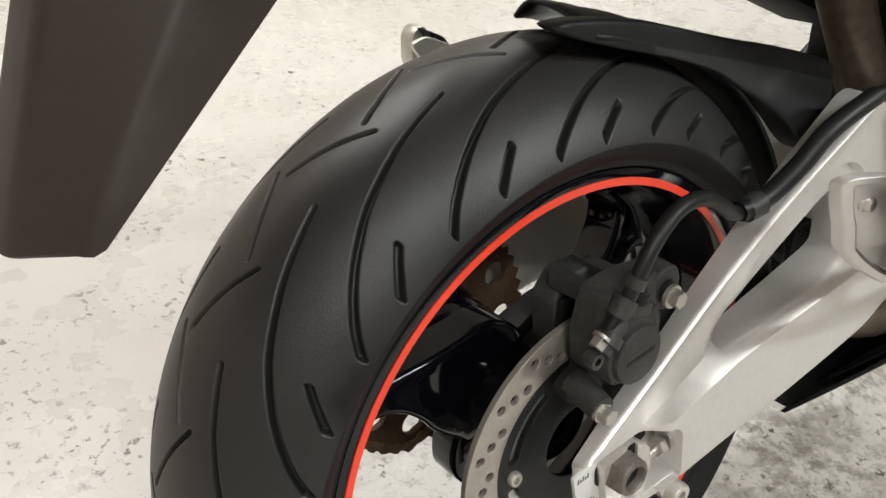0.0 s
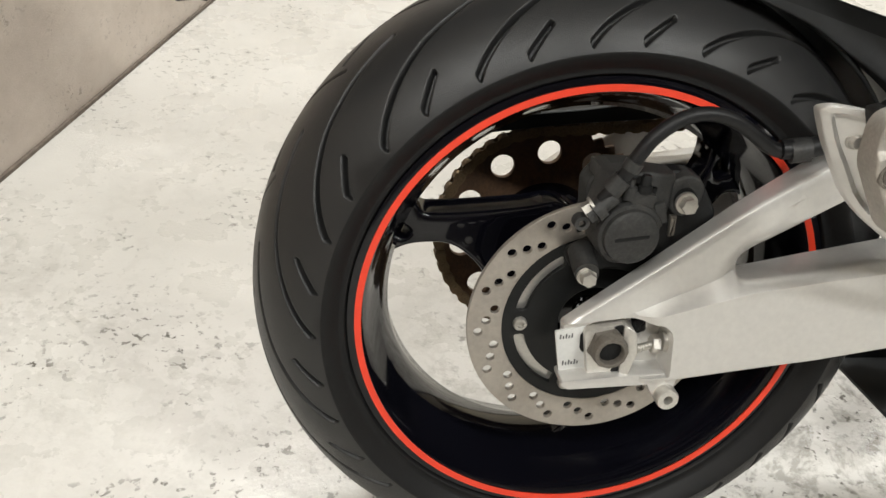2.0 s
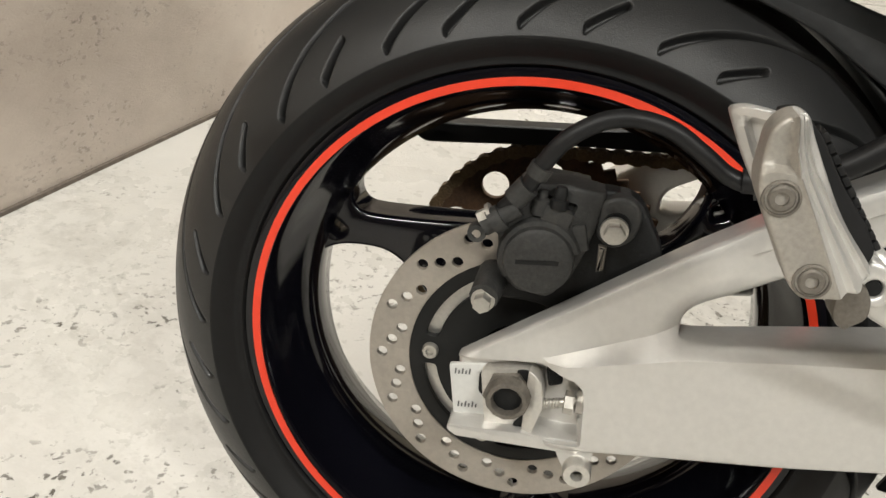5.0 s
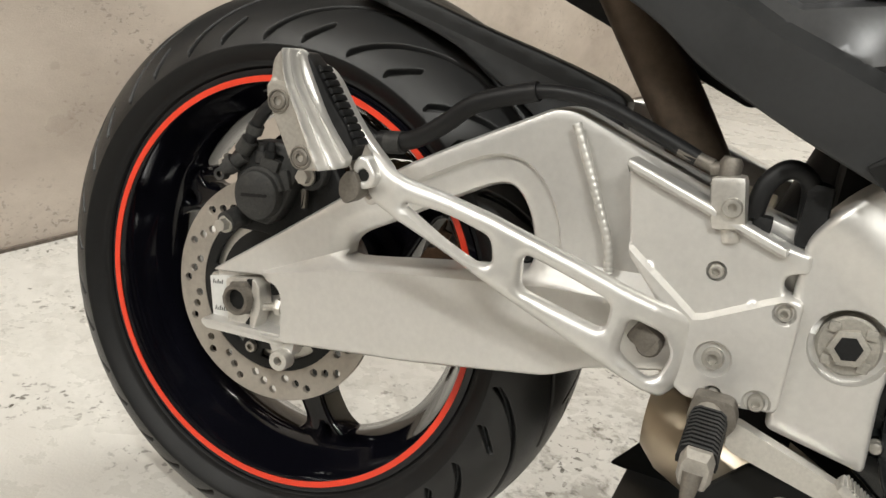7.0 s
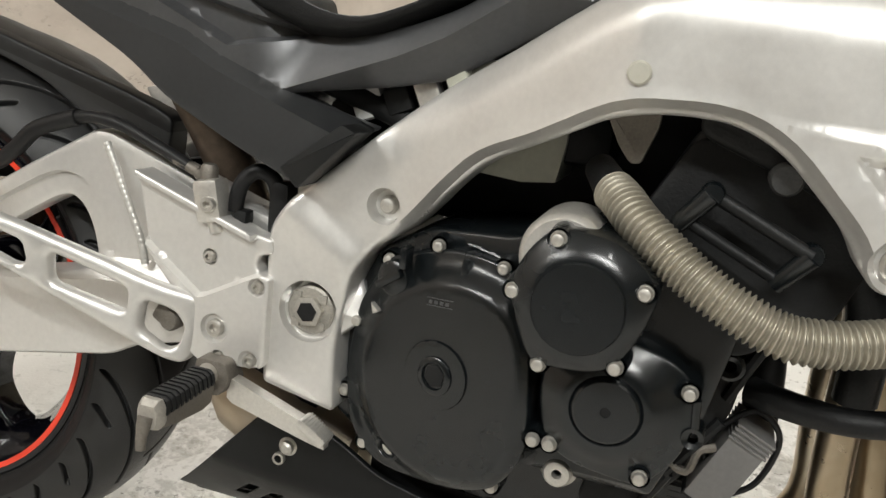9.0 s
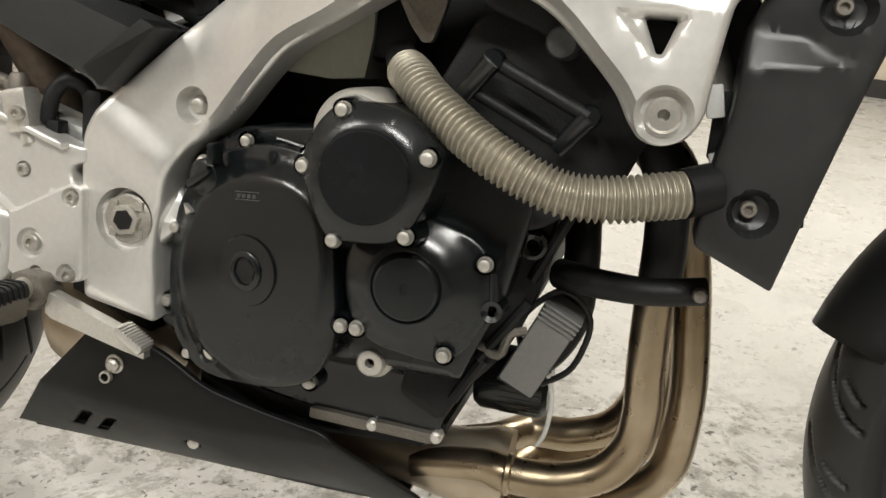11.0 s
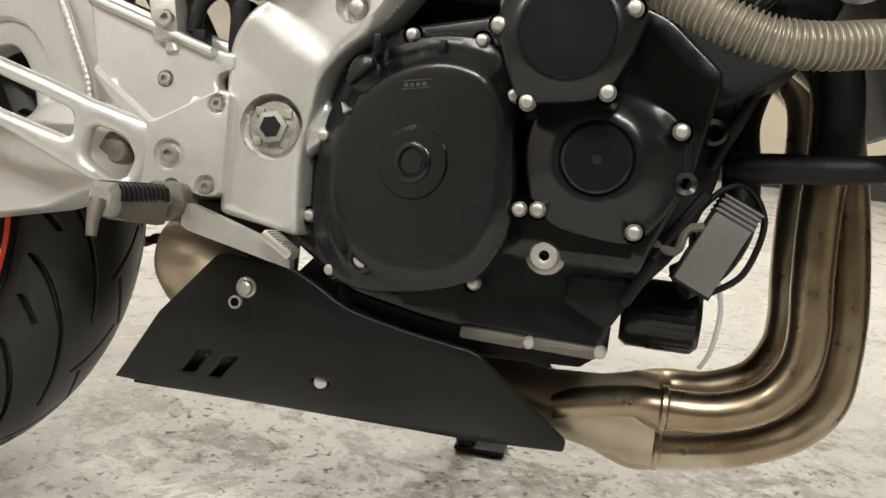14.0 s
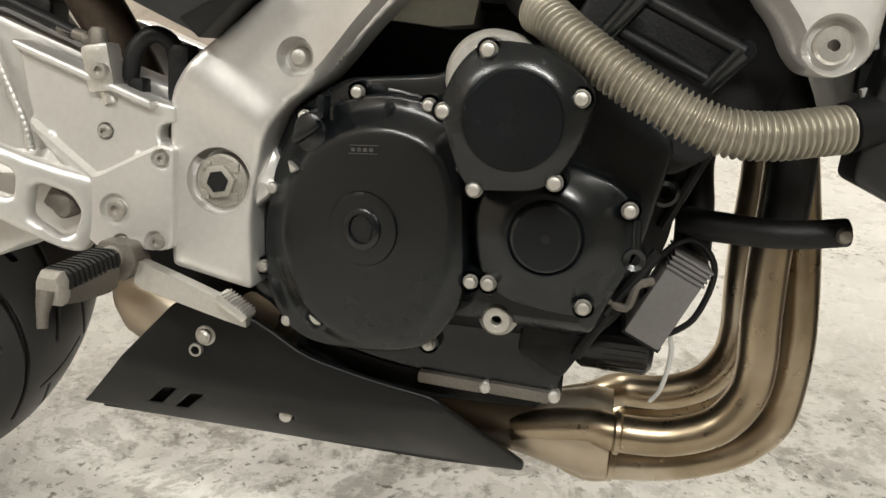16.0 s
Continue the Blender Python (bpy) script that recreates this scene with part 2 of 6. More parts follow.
DARK_BASE = material("dark wall base paint", (0.03, 0.028, 0.026), 0.6, 0.0, 0.2, 20)


def glow(name, color, strength):
    m = bpy.data.materials.new(name)
    m.use_nodes = True
    b = m.node_tree.nodes["Principled BSDF"]
    b.inputs["Emission Color"].default_value, b.inputs["Emission Strength"].default_value = (*color, 1), strength
    return m


TUBE = glow("lamp diffuser", (1.0, 0.93, 0.82), 6.0)

# ---- mesh tools ----
from mathutils.geometry import delaunay_2d_cdt


def mesh_object(name, verts, faces, mat, parent=None, label="", sharp=38):
    me = bpy.data.meshes.new(name)
    me.from_pydata([tuple(map(float, v)) for v in verts], [], [tuple(map(int, f)) for f in faces])
    me.polygons.foreach_set("use_smooth", [True] * len(me.polygons))
    me.set_sharp_from_angle(angle=radians(sharp))
    me.materials.append(mat)
    ob = new(name, me)
    if parent:
        ob.parent = parent
    return tagged(ob, label)


def part(name, geo, mat, parent, label="", sharp=38):
    """One mesh, given as (verts, faces) in the motorcycle's own metres, under a thing or a part."""
    verts, faces = geo
    return mesh_object(name, np.asarray(verts, float) - ORIGIN, faces, mat, parent, label, sharp)


def second(ob, mat, pick):
    """Gives the faces that pick(x, y, z), in the motorcycle's metres, chooses a second material."""
    me = ob.data
    mid = np.empty(len(me.polygons) * 3)
    me.polygons.foreach_get("center", mid)
    mid = mid.reshape(-1, 3) + ORIGIN
    me.materials.append(mat)
    me.polygons.foreach_set("material_index", pick(mid[:, 0], mid[:, 1], mid[:, 2]).astype(np.int32))
    return ob


def join(*geos):
    verts, faces, at = [], [], 0
    for v, f in geos:
        v = np.asarray(v, float)
        verts.append(v)
        faces += [tuple(i + at for i in q) for q in f]
        at += len(v)
    return np.concatenate(verts), faces


def smooth_loop(pts, n=6, closed=True):
    """A Catmull-Rom curve through the points."""
    p = np.asarray(pts, float)
    out, k = [], len(p)
    for i in range(k if closed else k - 1):
        a, b, c, d = (p[(i + j) % k] if closed else p[min(max(i + j, 0), k - 1)] for j in (-1, 0, 1, 2))
        for s in np.arange(n) / n:
            out.append(0.5 * (2 * b + (c - a) * s + (2 * a - 5 * b + 4 * c - d) * s * s + (3 * b - a - 3 * c + d) * s**3))
    if not closed:
        out.append(p[-1])
    return np.array(out)


def rounded(pts, rad, seg=4):
    """A closed outline with its corners rounded; rad: one radius or one for each corner."""
    p = np.asarray(pts, float)
    out = []
    for i, b in enumerate(p):
        a, c = p[i - 1], p[(i + 1) % len(p)]
        r = rad[i] if isinstance(rad, (list, tuple)) else rad
        u, v = (a - b), (c - b)
        lu, lv = np.linalg.norm(u), np.linalg.norm(v)
        if r <= 0:
            out.append(b)
            continue
        s = min(r, 0.45 * lu, 0.45 * lv)
        p0, p1 = b + u / lu * s, b + v / lv * s
        for t in np.linspace(0, 1, seg + 1):
            out.append((1 - t) ** 2 * p0 + 2 * t * (1 - t) * b + t * t * p1)
    return np.array(out)


def circle(x, z, r, n=24, squash=1.0):
    a = np.arange(n) / n * 2 * math.pi
    return np.stack([x + r * np.cos(a), z + squash * r * np.sin(a)], 1)


def resample(loop, step):
    out = []
    for a, b in zip(loop, np.roll(loop, -1, 0)):
        k = max(1, int(np.ceil(np.linalg.norm(b - a) / step)))
        out += [a + (b - a) * s / k for s in range(k)]
    return np.array(out)


def resample_open(line, step):
    out = []
    for a, b in zip(line[:-1], line[1:]):
        k = max(1, int(np.ceil(np.linalg.norm(b - a) / step)))
        out += [a + (b - a) * s / k for s in range(k)]
    return np.array(out + [line[-1]])


def reach_points(p, sets):
    best = np.full(len(p), 9.0)
    for q in sets:
        for i in range(0, len(p), 2000):
            best[i : i + 2000] = np.minimum(best[i : i + 2000], np.linalg.norm(p[i : i + 2000, None] - q, axis=2).min(1))
    return best


def shrunk(loop, d):
    """The outline moved inwards by d."""
    loop = np.asarray(loop, float)
    t = np.roll(loop, -1, 0) - np.roll(loop, 1, 0)
    t /= np.maximum(np.linalg.norm(t, axis=1, keepdims=True), 1e-9)
    area = (loop[:, 0] * np.roll(loop[:, 1], -1) - np.roll(loop[:, 0], -1) * loop[:, 1]).sum()
    return loop + d * np.sign(area) * np.stack([-t[:, 1], t[:, 0]], 1)


def rings(*circles):
    """Crease circles (x, z, r) for shell()."""
    return [(circle(x, z, r, max(12, int(r / 0.0007))), True) for x, z, r in circles]


def inside(p, loop):
    x, z = p[:, 0][:, None], p[:, 1][:, None]
    a, b = loop, np.roll(loop, -1, 0)
    cross = ((a[:, 1] > z) != (b[:, 1] > z)) & (x < (b[:, 0] - a[:, 0]) * (z - a[:, 1]) / np.where(b[:, 1] == a[:, 1], 1e-12, b[:, 1] - a[:, 1]) + a[:, 0])
    return cross.sum(1) % 2 == 1


def reach(p, loops):
    """The distance of each point from the nearest of the outlines."""
    best = np.full(len(p), 9.0)
    for loop in loops:
        a, b = loop, np.roll(loop, -1, 0)
        d = b - a
        t = (((p[:, None] - a) * d).sum(2) / np.maximum((d * d).sum(1), 1e-12)).clip(0, 1)
        best = np.minimum(best, np.linalg.norm(p[:, None] - (a + t[..., None] * d), axis=2).min(1))
    return best


def step01(v, lo, hi):
    t = np.clip((v - lo) / (hi - lo), 0, 1)
    return t * t * (3 - 2 * t)


def shell(outline, front, back, holes=(), r=0.004, step=0.010, closed=False, edge=0.006, lines=()):
    """A shaped plate seen from the side: outline and holes in x, z; its outer face at y = front(x, z, distance from the rim), with
    edges rolled over by r; walls run back to y = back. lines: creases that the mesh follows."""
    loops = [resample(np.asarray(o, float), edge) for o in (outline, *holes)]
    pts = list(loops)
    count = sum(map(len, loops))
    lo, hi = loops[0].min(0), loops[0].max(0)
    extra = []
    for loop in loops:
        tang = np.roll(loop, -1, 0) - np.roll(loop, 1, 0)
        tang /= np.maximum(np.linalg.norm(tang, axis=1, keepdims=True), 1e-9)
        nor = np.stack([-tang[:, 1], tang[:, 0]], 1)
        for d in (0.12 * r, 0.4 * r, 1.0 * r):
            for side in (1, -1):
                q = loop + side * d * nor
                q = q[inside(q, loops[0])]
                for h in loops[1:]:
                    q = q[~inside(q, h)]
                if len(q):
                    extra.append(q[reach(q, loops) > 0.85 * d])
    gx, gz = np.meshgrid(np.arange(lo[0], hi[0], step), np.arange(lo[1], hi[1], step))
    gx = gx + (np.arange(gx.shape[0]) % 2)[:, None] * step / 2
    g = np.stack([gx.ravel(), gz.ravel()], 1)
    g = g[inside(g, loops[0])]
    for h in loops[1:]:
        g = g[~inside(g, h)]
    extra.append(g[reach(g, loops) > r + 0.35 * step])
    creases = []
    for line, ring in lines:
        q = resample(np.asarray(line, float), edge) if ring else resample_open(np.asarray(line, float), edge)
        ok = inside(q, loops[0])
        for h in loops[1:]:
            ok &= ~inside(q, h)
        ok &= reach(q, loops) > 0.0004
        creases.append((q, ok, ring))
    if creases:
        kept = [q[ok] for q, ok, _ in creases if ok.any()]
        extra = [g[reach_points(g, kept) > 0.0009] for g in extra] + kept
    flat = np.concatenate(pts + extra)
    edges, at = [], 0
    for loop in loops:
        edges += [(at + i, at + (i + 1) % len(loop)) for i in range(len(loop))]
        at += len(loop)
    at = len(flat) - sum(int(ok.sum()) for _, ok, _ in creases)
    for q, ok, ring in creases:
        number = np.cumsum(ok) - 1
        k = len(q)
        edges += [(at + int(number[i]), at + int(number[(i + 1) % k])) for i in range(k if ring else k - 1) if ok[i] and ok[(i + 1) % k]]
        at += int(ok.sum())
    v, _, f, *_ = delaunay_2d_cdt([Vector(p) for p in flat], edges, [], 0, 1e-6)
    v = np.array([tuple(p) for p in v])
    mid = np.array([v[list(t)].mean(0) for t in f])
    keep = inside(mid, loops[0])
    for h in loops[1:]:
        keep &= ~inside(mid, h)
    tris = [tuple(t) for t, k in zip(f, keep) if k]
    d = reach(v, loops)
    roll = r - np.sqrt(np.maximum(r * r - (r - np.minimum(d, r)) ** 2, 0))
    y = front(v[:, 0], v[:, 1], d) + roll
    verts = np.stack([v[:, 0], y, v[:, 1]], 1)
    used = {}
    for t in tris:
        for a, b in zip(t, t[1:] + t[:1]):
            used[(a, b)] = True
    rim = [(a, b) for a, b in used if (b, a) not in used]
    far = {}
    allv = [tuple(p) for p in verts]
    yb = back(v[:, 0], v[:, 1]) if callable(back) else np.full(len(v), back)
    for a, b in rim:
        for i in (a, b):
            if i not in far:
                far[i] = len(allv)
                allv.append((v[i, 0], yb[i], v[i, 1]))
    faces = list(tris) + [(b, a, far[a], far[b]) for a, b in rim]
    if closed:
        base = len(allv)
        allv += [(p[0], w, p[1]) for p, w in zip(v, yb)]
        faces += [tuple(base + i for i in reversed(t)) for t in tris]
    # triangles come anticlockwise seen with x right and z up, that is from -y: outward
    return np.array(allv), faces


def level(y):
    return lambda x, z, d: np.full(len(x), float(y))


def lathe(profile, center, axis="y", n=48, start=0.0, sweep=2 * math.pi):
    """A turned body: profile of (radius, along) round an axis through center. along runs to +y (or +x, +z)."""
    prof = np.asarray(profile, float)
    full = abs(sweep - 2 * math.pi) < 1e-6
    k = n if full else n + 1
    a = start + np.arange(k) / n * sweep
    verts = []
    for r, s in prof:
        c, w = r * np.cos(a), r * np.sin(a)
        o = np.full(k, s)
        verts.append(np.stack({"y": (c, o, w), "x": (o, c, w), "z": (c, w, o)}[axis], 1))
    v = np.concatenate(verts) + np.asarray(center, float)
    f = []
    for i in range(len(prof) - 1):
        for j in range(k if full else k - 1):
            q = (i * k + j, i * k + (j + 1) % k, (i + 1) * k + (j + 1) % k, (i + 1) * k + j)
            f.append(q if axis != "y" else q)
    return v, f


def tube(path, radius, n=14, smooth=5, caps=True, flat=1.0):
    """A round bar or hose through the points; radius: one or one for each point; flat squashes it sideways."""
    p = smooth_loop(path, smooth, False) if smooth > 1 else np.asarray(path, float)
    r = np.full(len(path), radius) if np.isscalar(radius) else np.asarray(radius, float)
    r = np.interp(np.linspace(0, 1, len(p)), np.linspace(0, 1, len(path)), r)
    t = np.gradient(p, axis=0)
    t /= np.linalg.norm(t, axis=1, keepdims=True)
    up = np.array([0.0, 1.0, 0.0]) if abs(t[0][1]) < 0.9 else np.array([1.0, 0, 0])
    verts, f = [], []
    for q, d, s in zip(p, t, r):
        u = up - (up @ d) * d
        u /= np.linalg.norm(u)
        up, w = u, np.cross(d, u)
        for a in np.arange(n) / n * 2 * math.pi:
            verts.append(q + s * (flat * math.cos(a) * u + math.sin(a) * w))
    for i in range(len(p) - 1):
        f += [(i * n + j, i * n + (j + 1) % n, (i + 1) * n + (j + 1) % n, (i + 1) * n + j) for j in range(n)]
    if caps:
        f += [tuple(reversed(range(n))), tuple((len(p) - 1) * n + j for j in range(n))]
    return np.array(verts), f


def box(center, size, bevel=0.003, turn=None):
    bm = bmesh.new()
    bmesh.ops.create_cube(bm, size=1.0)
    bmesh.ops.scale(bm, vec=size, verts=bm.verts)
    if bevel:
        bmesh.ops.bevel(bm, geom=bm.edges[:], offset=bevel, segments=2, profile=0.6, affect="EDGES")
    m = Matrix.Translation(center) @ (turn.to_4x4() if turn else Matrix())
    bmesh.ops.transform(bm, matrix=m, verts=bm.verts)
    bm.verts.index_update()
    v, f = np.array([tuple(q.co) for q in bm.verts]), [tuple(q.index for q in g.verts) for g in bm.faces]
    bm.free()
    return v, f


def prism(outline, y0, y1, bevel=0.002):
    """A flat bar cut to an outline in x, z, with bevelled rims."""
    bm = bmesh.new()
    vs = [bm.verts.new((x, y0, z)) for x, z in outline]
    face = bm.faces.new(vs)
    ext = bmesh.ops.extrude_face_region(bm, geom=[face])
    bmesh.ops.translate(bm, vec=(0, y1 - y0, 0), verts=[g for g in ext["geom"] if isinstance(g, bmesh.types.BMVert)])
    bmesh.ops.recalc_face_normals(bm, faces=bm.faces[:])
    if bevel:
        rims = [e for e in bm.edges if abs(e.verts[0].co.y - e.verts[1].co.y) < 1e-7]
        bmesh.ops.bevel(bm, geom=rims, offset=bevel, segments=2, profile=0.6, affect="EDGES")
    bm.verts.index_update()
    v, f = np.array([tuple(q.co) for q in bm.verts]), [tuple(q.index for q in g.verts) for g in bm.faces]
    bm.free()
    return v, f


def turned(geo, m):
    v, f = geo
    a = np.array(m.to_3x3())
    return np.asarray(v) @ a.T + np.array(m.translation), f


def hexagon(x, z, r, y0, y1, spin=0.0, bevel=0.0006):
    a = spin + np.arange(6) / 6 * 2 * math.pi
    return prism(np.stack([x + r * np.cos(a), z + r * np.sin(a)], 1), y0, y1, bevel)


def flange_bolt(x, y, z, r=0.006, proud=0.006, dome=True):
    """A bolt head whose seat lies at y, standing out towards -y: washer flange and a domed or hexagonal head."""
    washer = lathe([(0, -0.0012), (r * 1.08, -0.0012), (r * 1.16, -0.0004), (r * 1.16, 0.001), (0, 0.001)], (x, y, z), n=18)
    if dome:
        head = lathe([(0, -proud), (r * 0.45, -proud), (r * 0.8, -proud * 0.88), (r, -proud * 0.55), (r, 0), (0, 0)], (x, y, z), n=18)
        return join(washer, head)
    return join(washer, hexagon(x, z, r, y - proud, y, 0.3))


def socket_bolt(x, y, z, r=0.006, proud=0.004):
    """A cap screw with a hexagon socket sunk into its head."""
    hx = [(r * 0.5, -proud), (r * 0.5, -proud * 0.2), (0, -proud * 0.2)]
    return lathe([(r, 0.001), (r, -proud * 0.7), (r * 0.85, -proud), *hx], (x, y, z), n=18)
# ---- the garage ----
ROOM = math.radians(-16.1)


def room(u, v, z=0.0):
    """Room axes: u along the far wall, v towards it."""
    c, s = math.cos(ROOM), math.sin(ROOM)
    return (u * c - v * s, u * s + v * c, z)


def slab(name, u0, u1, v0, v1, z0, z1, mat, label, category):
    corners = [room(u, v, z) for z in (z0, z1) for u, v in ((u0, v0), (u1, v0), (u1, v1), (u0, v1))]
    faces = [(3, 2, 1, 0), (4, 5, 6, 7), (0, 1, 5, 4), (1, 2, 6, 5), (2, 3, 7, 6), (3, 0, 4, 7)]
    return tagged(mesh_object(name, corners, faces, mat, sharp=20), label, category, kind="structure")


U0, U1, V0, V1, HIGH = -0.955, 6.5, -8.0, 4.55, 2.6
slab("floor", U0 - 0.2, U1 + 0.2, V0 - 0.2, V1 + 0.2, -0.15, 0.0, FLOOR, "pale worn concrete garage floor with dark stains", "floor")
slab("wall_west", U0 - 0.2, U0, V0 - 0.2, V1 + 0.2, 0.0, HIGH, WALL, "bare beige concrete wall beside the motorcycle", "wall")
slab("wall_north", U0, U1, V1, V1 + 0.2, 0.0, HIGH, BEIGE, "beige painted wall across the garage", "wall")
slab("wall_east", U1, U1 + 0.2, V0 - 0.2, V1 + 0.2, 0.0, HIGH, BEIGE, "beige painted garage wall", "wall")
slab("wall_south", U0, U1, V0 - 0.2, V0, 0.0, HIGH, WALL, "bare concrete garage wall", "wall")
slab("ceiling", U0 - 0.2, U1 + 0.2, V0 - 0.2, V1 + 0.2, HIGH, HIGH + 0.15, CEIL, "bare concrete garage ceiling", "ceiling")
slab("baseboard", U0, U1, V1 - 0.012, V1, 0.0, 0.09, DARK_BASE, "black painted band along the wall base", "baseboard")

slab("trim", U0, U0 + 0.007, V0, V1, 0.0, 0.007, JOINT, "dark grimy joint between wall and floor", "joint")

for lx, ly, watts in LAMPS:
    lamp = tagged(new("ceiling_light"), "white strip lamp on the concrete ceiling", "lamp", "ceiling strip lamps")
    lamp.matrix_world = pose(lx, ly, LAMP_Z, rz=math.degrees(ROOM))
    mesh_object("housing", *box((0, 0, 0.05), (1.3, 0.14, 0.05), 0.008), WHITE_LABEL, lamp)
    mesh_object("diffuser", *box((0, 0, 0.012), (1.24, 0.10, 0.024), 0.008), TUBE, lamp)
    light = bpy.data.lights.new("strip", "AREA")
    light.shape, light.size, light.size_y = "RECTANGLE", 1.24, 0.12
    light.energy, light.color = watts, (0.975, 0.965, 0.905)
    ob = new("strip", light)
    ob.parent = lamp
    ob.location = (0, 0, -0.012)

# ---- the motorcycle: x ahead, y to its left, z up from the rear axle; it leans to its left on the side stand ----
ORIGIN = np.array([0.0, 0.077, -0.322])
PLACE = pose(0, 0, 0.328, -9.02) @ Matrix.Translation(ORIGIN)
bike = tagged(new("motorcycle"), "silver and black naked motorcycle leaning on its side stand", "motorcycle")
bike.matrix_world = PLACE
MID = 0.077


def assembly(name, label=""):
    ob = new(name)
    ob.parent = bike
    return tagged(ob, label)


# -- wheels --
def tread(theta, w, pitches, grooves, radius):
    """How deep the grooves cut at an angle and a sideways place; every groove: points (share of a pitch, sideways metres), both sides."""
    size = 2 * math.pi / pitches
    depth = np.zeros_like(theta)
    for side in (1, -1):
        ph = theta / size + (0.5 if side < 0 else 0.0)
        for g in grooves:
            g = np.asarray(g, float)
            for shift in (-2, -1, 0, 1, 2):
                x = (ph - np.floor(ph) + shift) * size * radius
                best = np.full(theta.shape, 9.0)
                for (a0, b0), (a1, b1) in zip(g[:-1], g[1:]):
                    p0, p1 = np.array((a0 * size * radius, b0)), np.array((a1 * size * radius, b1))
                    d = p1 - p0
                    t = (((x - p0[0]) * d[0] + (side * w - p0[1]) * d[1]) / (d @ d)).clip(0, 1)
                    best = np.minimum(best, np.hypot(x - p0[0] - t * d[0], side * w - p0[1] - t * d[1]))
                depth = np.maximum(depth, 1 - step01(best, 0.0009, 0.0023))
    return depth


def tyre_geo(outer, crown, half, bead, grooves, pitches, n, across):
    """A tyre: rounded tread with cut grooves, bulging sidewalls down to the bead."""
    ang = math.asin(half / crown)
    a = np.linspace(-ang, ang, across)
    side = np.array([(0.0, 0.10), (0.06, -0.05), (0.10, -0.42), (0.15, -0.45), (0.19, -0.12), (0.40, -0.24), (0.60, -0.30), (0.8, -0.26), (0.93, -0.12)])
    edge_r = outer - crown * (1 - math.cos(ang))
    left = [(bead + (edge_r - bead) * s, -half + 0.020 * (1 - s) + 0.006 * k) for s, k in side]
    prof = left + [(outer - crown + crown * math.cos(q), crown * math.sin(q)) for q in a] + [(r, -w) for r, w in reversed(left)]
    prof = np.array(prof)
    th = np.arange(n) / n * 2 * math.pi
    grid_t, grid_w = np.meshgrid(th, prof[:, 1], indexing="ij")
    cut = tread(grid_t, grid_w, pitches, grooves, outer)
    cut[:, : len(side)] = 0
    cut[:, -len(side) :] = 0
    nr = np.concatenate([np.zeros(len(side)), np.cos(a), np.zeros(len(side))])
    nw = np.concatenate([np.zeros(len(side)), np.sin(a), np.zeros(len(side))])
    rad = prof[None, :, 0] - 0.009 * cut * nr
    lat = prof[None, :, 1] - 0.009 * cut * nw
    verts = np.stack([rad * np.cos(grid_t), lat, rad * np.sin(grid_t)], 2).reshape(-1, 3)
    k = len(prof)
    faces = [(i * k + j, ((i + 1) % n) * k + j, ((i + 1) % n) * k + j + 1, i * k + j + 1) for i in range(n) for j in range(k - 1)]
    return verts, faces


def moved(geo, x=0.0, y=0.0, z=0.0):
    v, f = geo
    return np.asarray(v) + np.array([x, y, z]), f


GROOVES = [
    [(-0.885, -0.030), (-0.485, -0.041), (-0.045, -0.056), (0.275, -0.070), (0.555, -0.083), (0.70, -0.090)],
    [(-0.004, -0.078), (0.13, -0.085), (0.24, -0.090)],
    [(0.563, -0.022), (0.74, -0.008), (0.90, 0.002), (1.05, 0.010)],
]
rear = assembly("rear_wheel", "black cast wheel with red rim tape and a grooved tyre")
rear_tyre = part("tyre", moved(tyre_geo(0.3160, 0.101, 0.094, 0.2285, GROOVES, 17, 2000, 300), 0, MID, 0), RUBBER, rear, "worn black sport tyre with curved grooves", 175)
second(rear_tyre, SIDEWALL, lambda x, y, z: np.hypot(x, z) < 0.2530)


def rim_profile(half, flange, well):
    right = [(flange, half - 0.004), (flange, half), (flange - 0.005, half + 0.0012), (flange - 0.013, half), (flange - 0.0165, half - 0.005), (flange - 0.021, half - 0.018), (flange - 0.031, half - 0.036), (well, half - 0.055)]
    return [(r, -y) for r, y in right] + [(r, y) for r, y in reversed(right)]


rim = part("rim", lathe(rim_profile(0.077, 0.2285, 0.187), (0, MID, 0), n=144), GLOSS, rear, "black gloss rim", 30)


def stripe(parent, r0, r1, y, x=0.0, z=0.0):
    return part("rim_stripe", lathe([(r0, 0.0008), (r0, -0.0004), (r1, -0.0008), (r1, 0.0008)], (x, y, z), n=144), RED, parent, "bright red reflective rim tape")


stripe(rear, 0.2158, 0.2220, -0.0014)


def spoke_geo(y0, y1):
    """One swept cast spoke pointing to +x: it leaves the hub off-centre and flares into the rim, with a small window at the flare."""
    line = [(-0.012, 0.055), (0.020, 0.083), (0.055, 0.079), (0.100, 0.074), (0.140, 0.0705), (0.156, 0.072), (0.164, 0.082), (0.166, 0.100), (0.178, 0.083), (0.190, 0.055), (0.197, 0.028), (0.199, 0.010), (0.189, 0.025), (0.174, 0.035), (0.157, 0.039), (0.135, 0.0395), (0.118, 0.033), (0.100, 0.018), (0.085, 0.0), (0.060, -0.020), (0.042, -0.030), (0.0, 0.0)]
    hole = rounded([(0.167, 0.052), (0.178, 0.060), (0.186, 0.049), (0.174, 0.044)], 0.003)
    web = lambda x, z, d: y0 + 0.004 * (1 - step01(x, 0.03, 0.10))
    return shell(smooth_loop(line, 4), web, y1, [hole], r=0.005, step=0.007, closed=True)


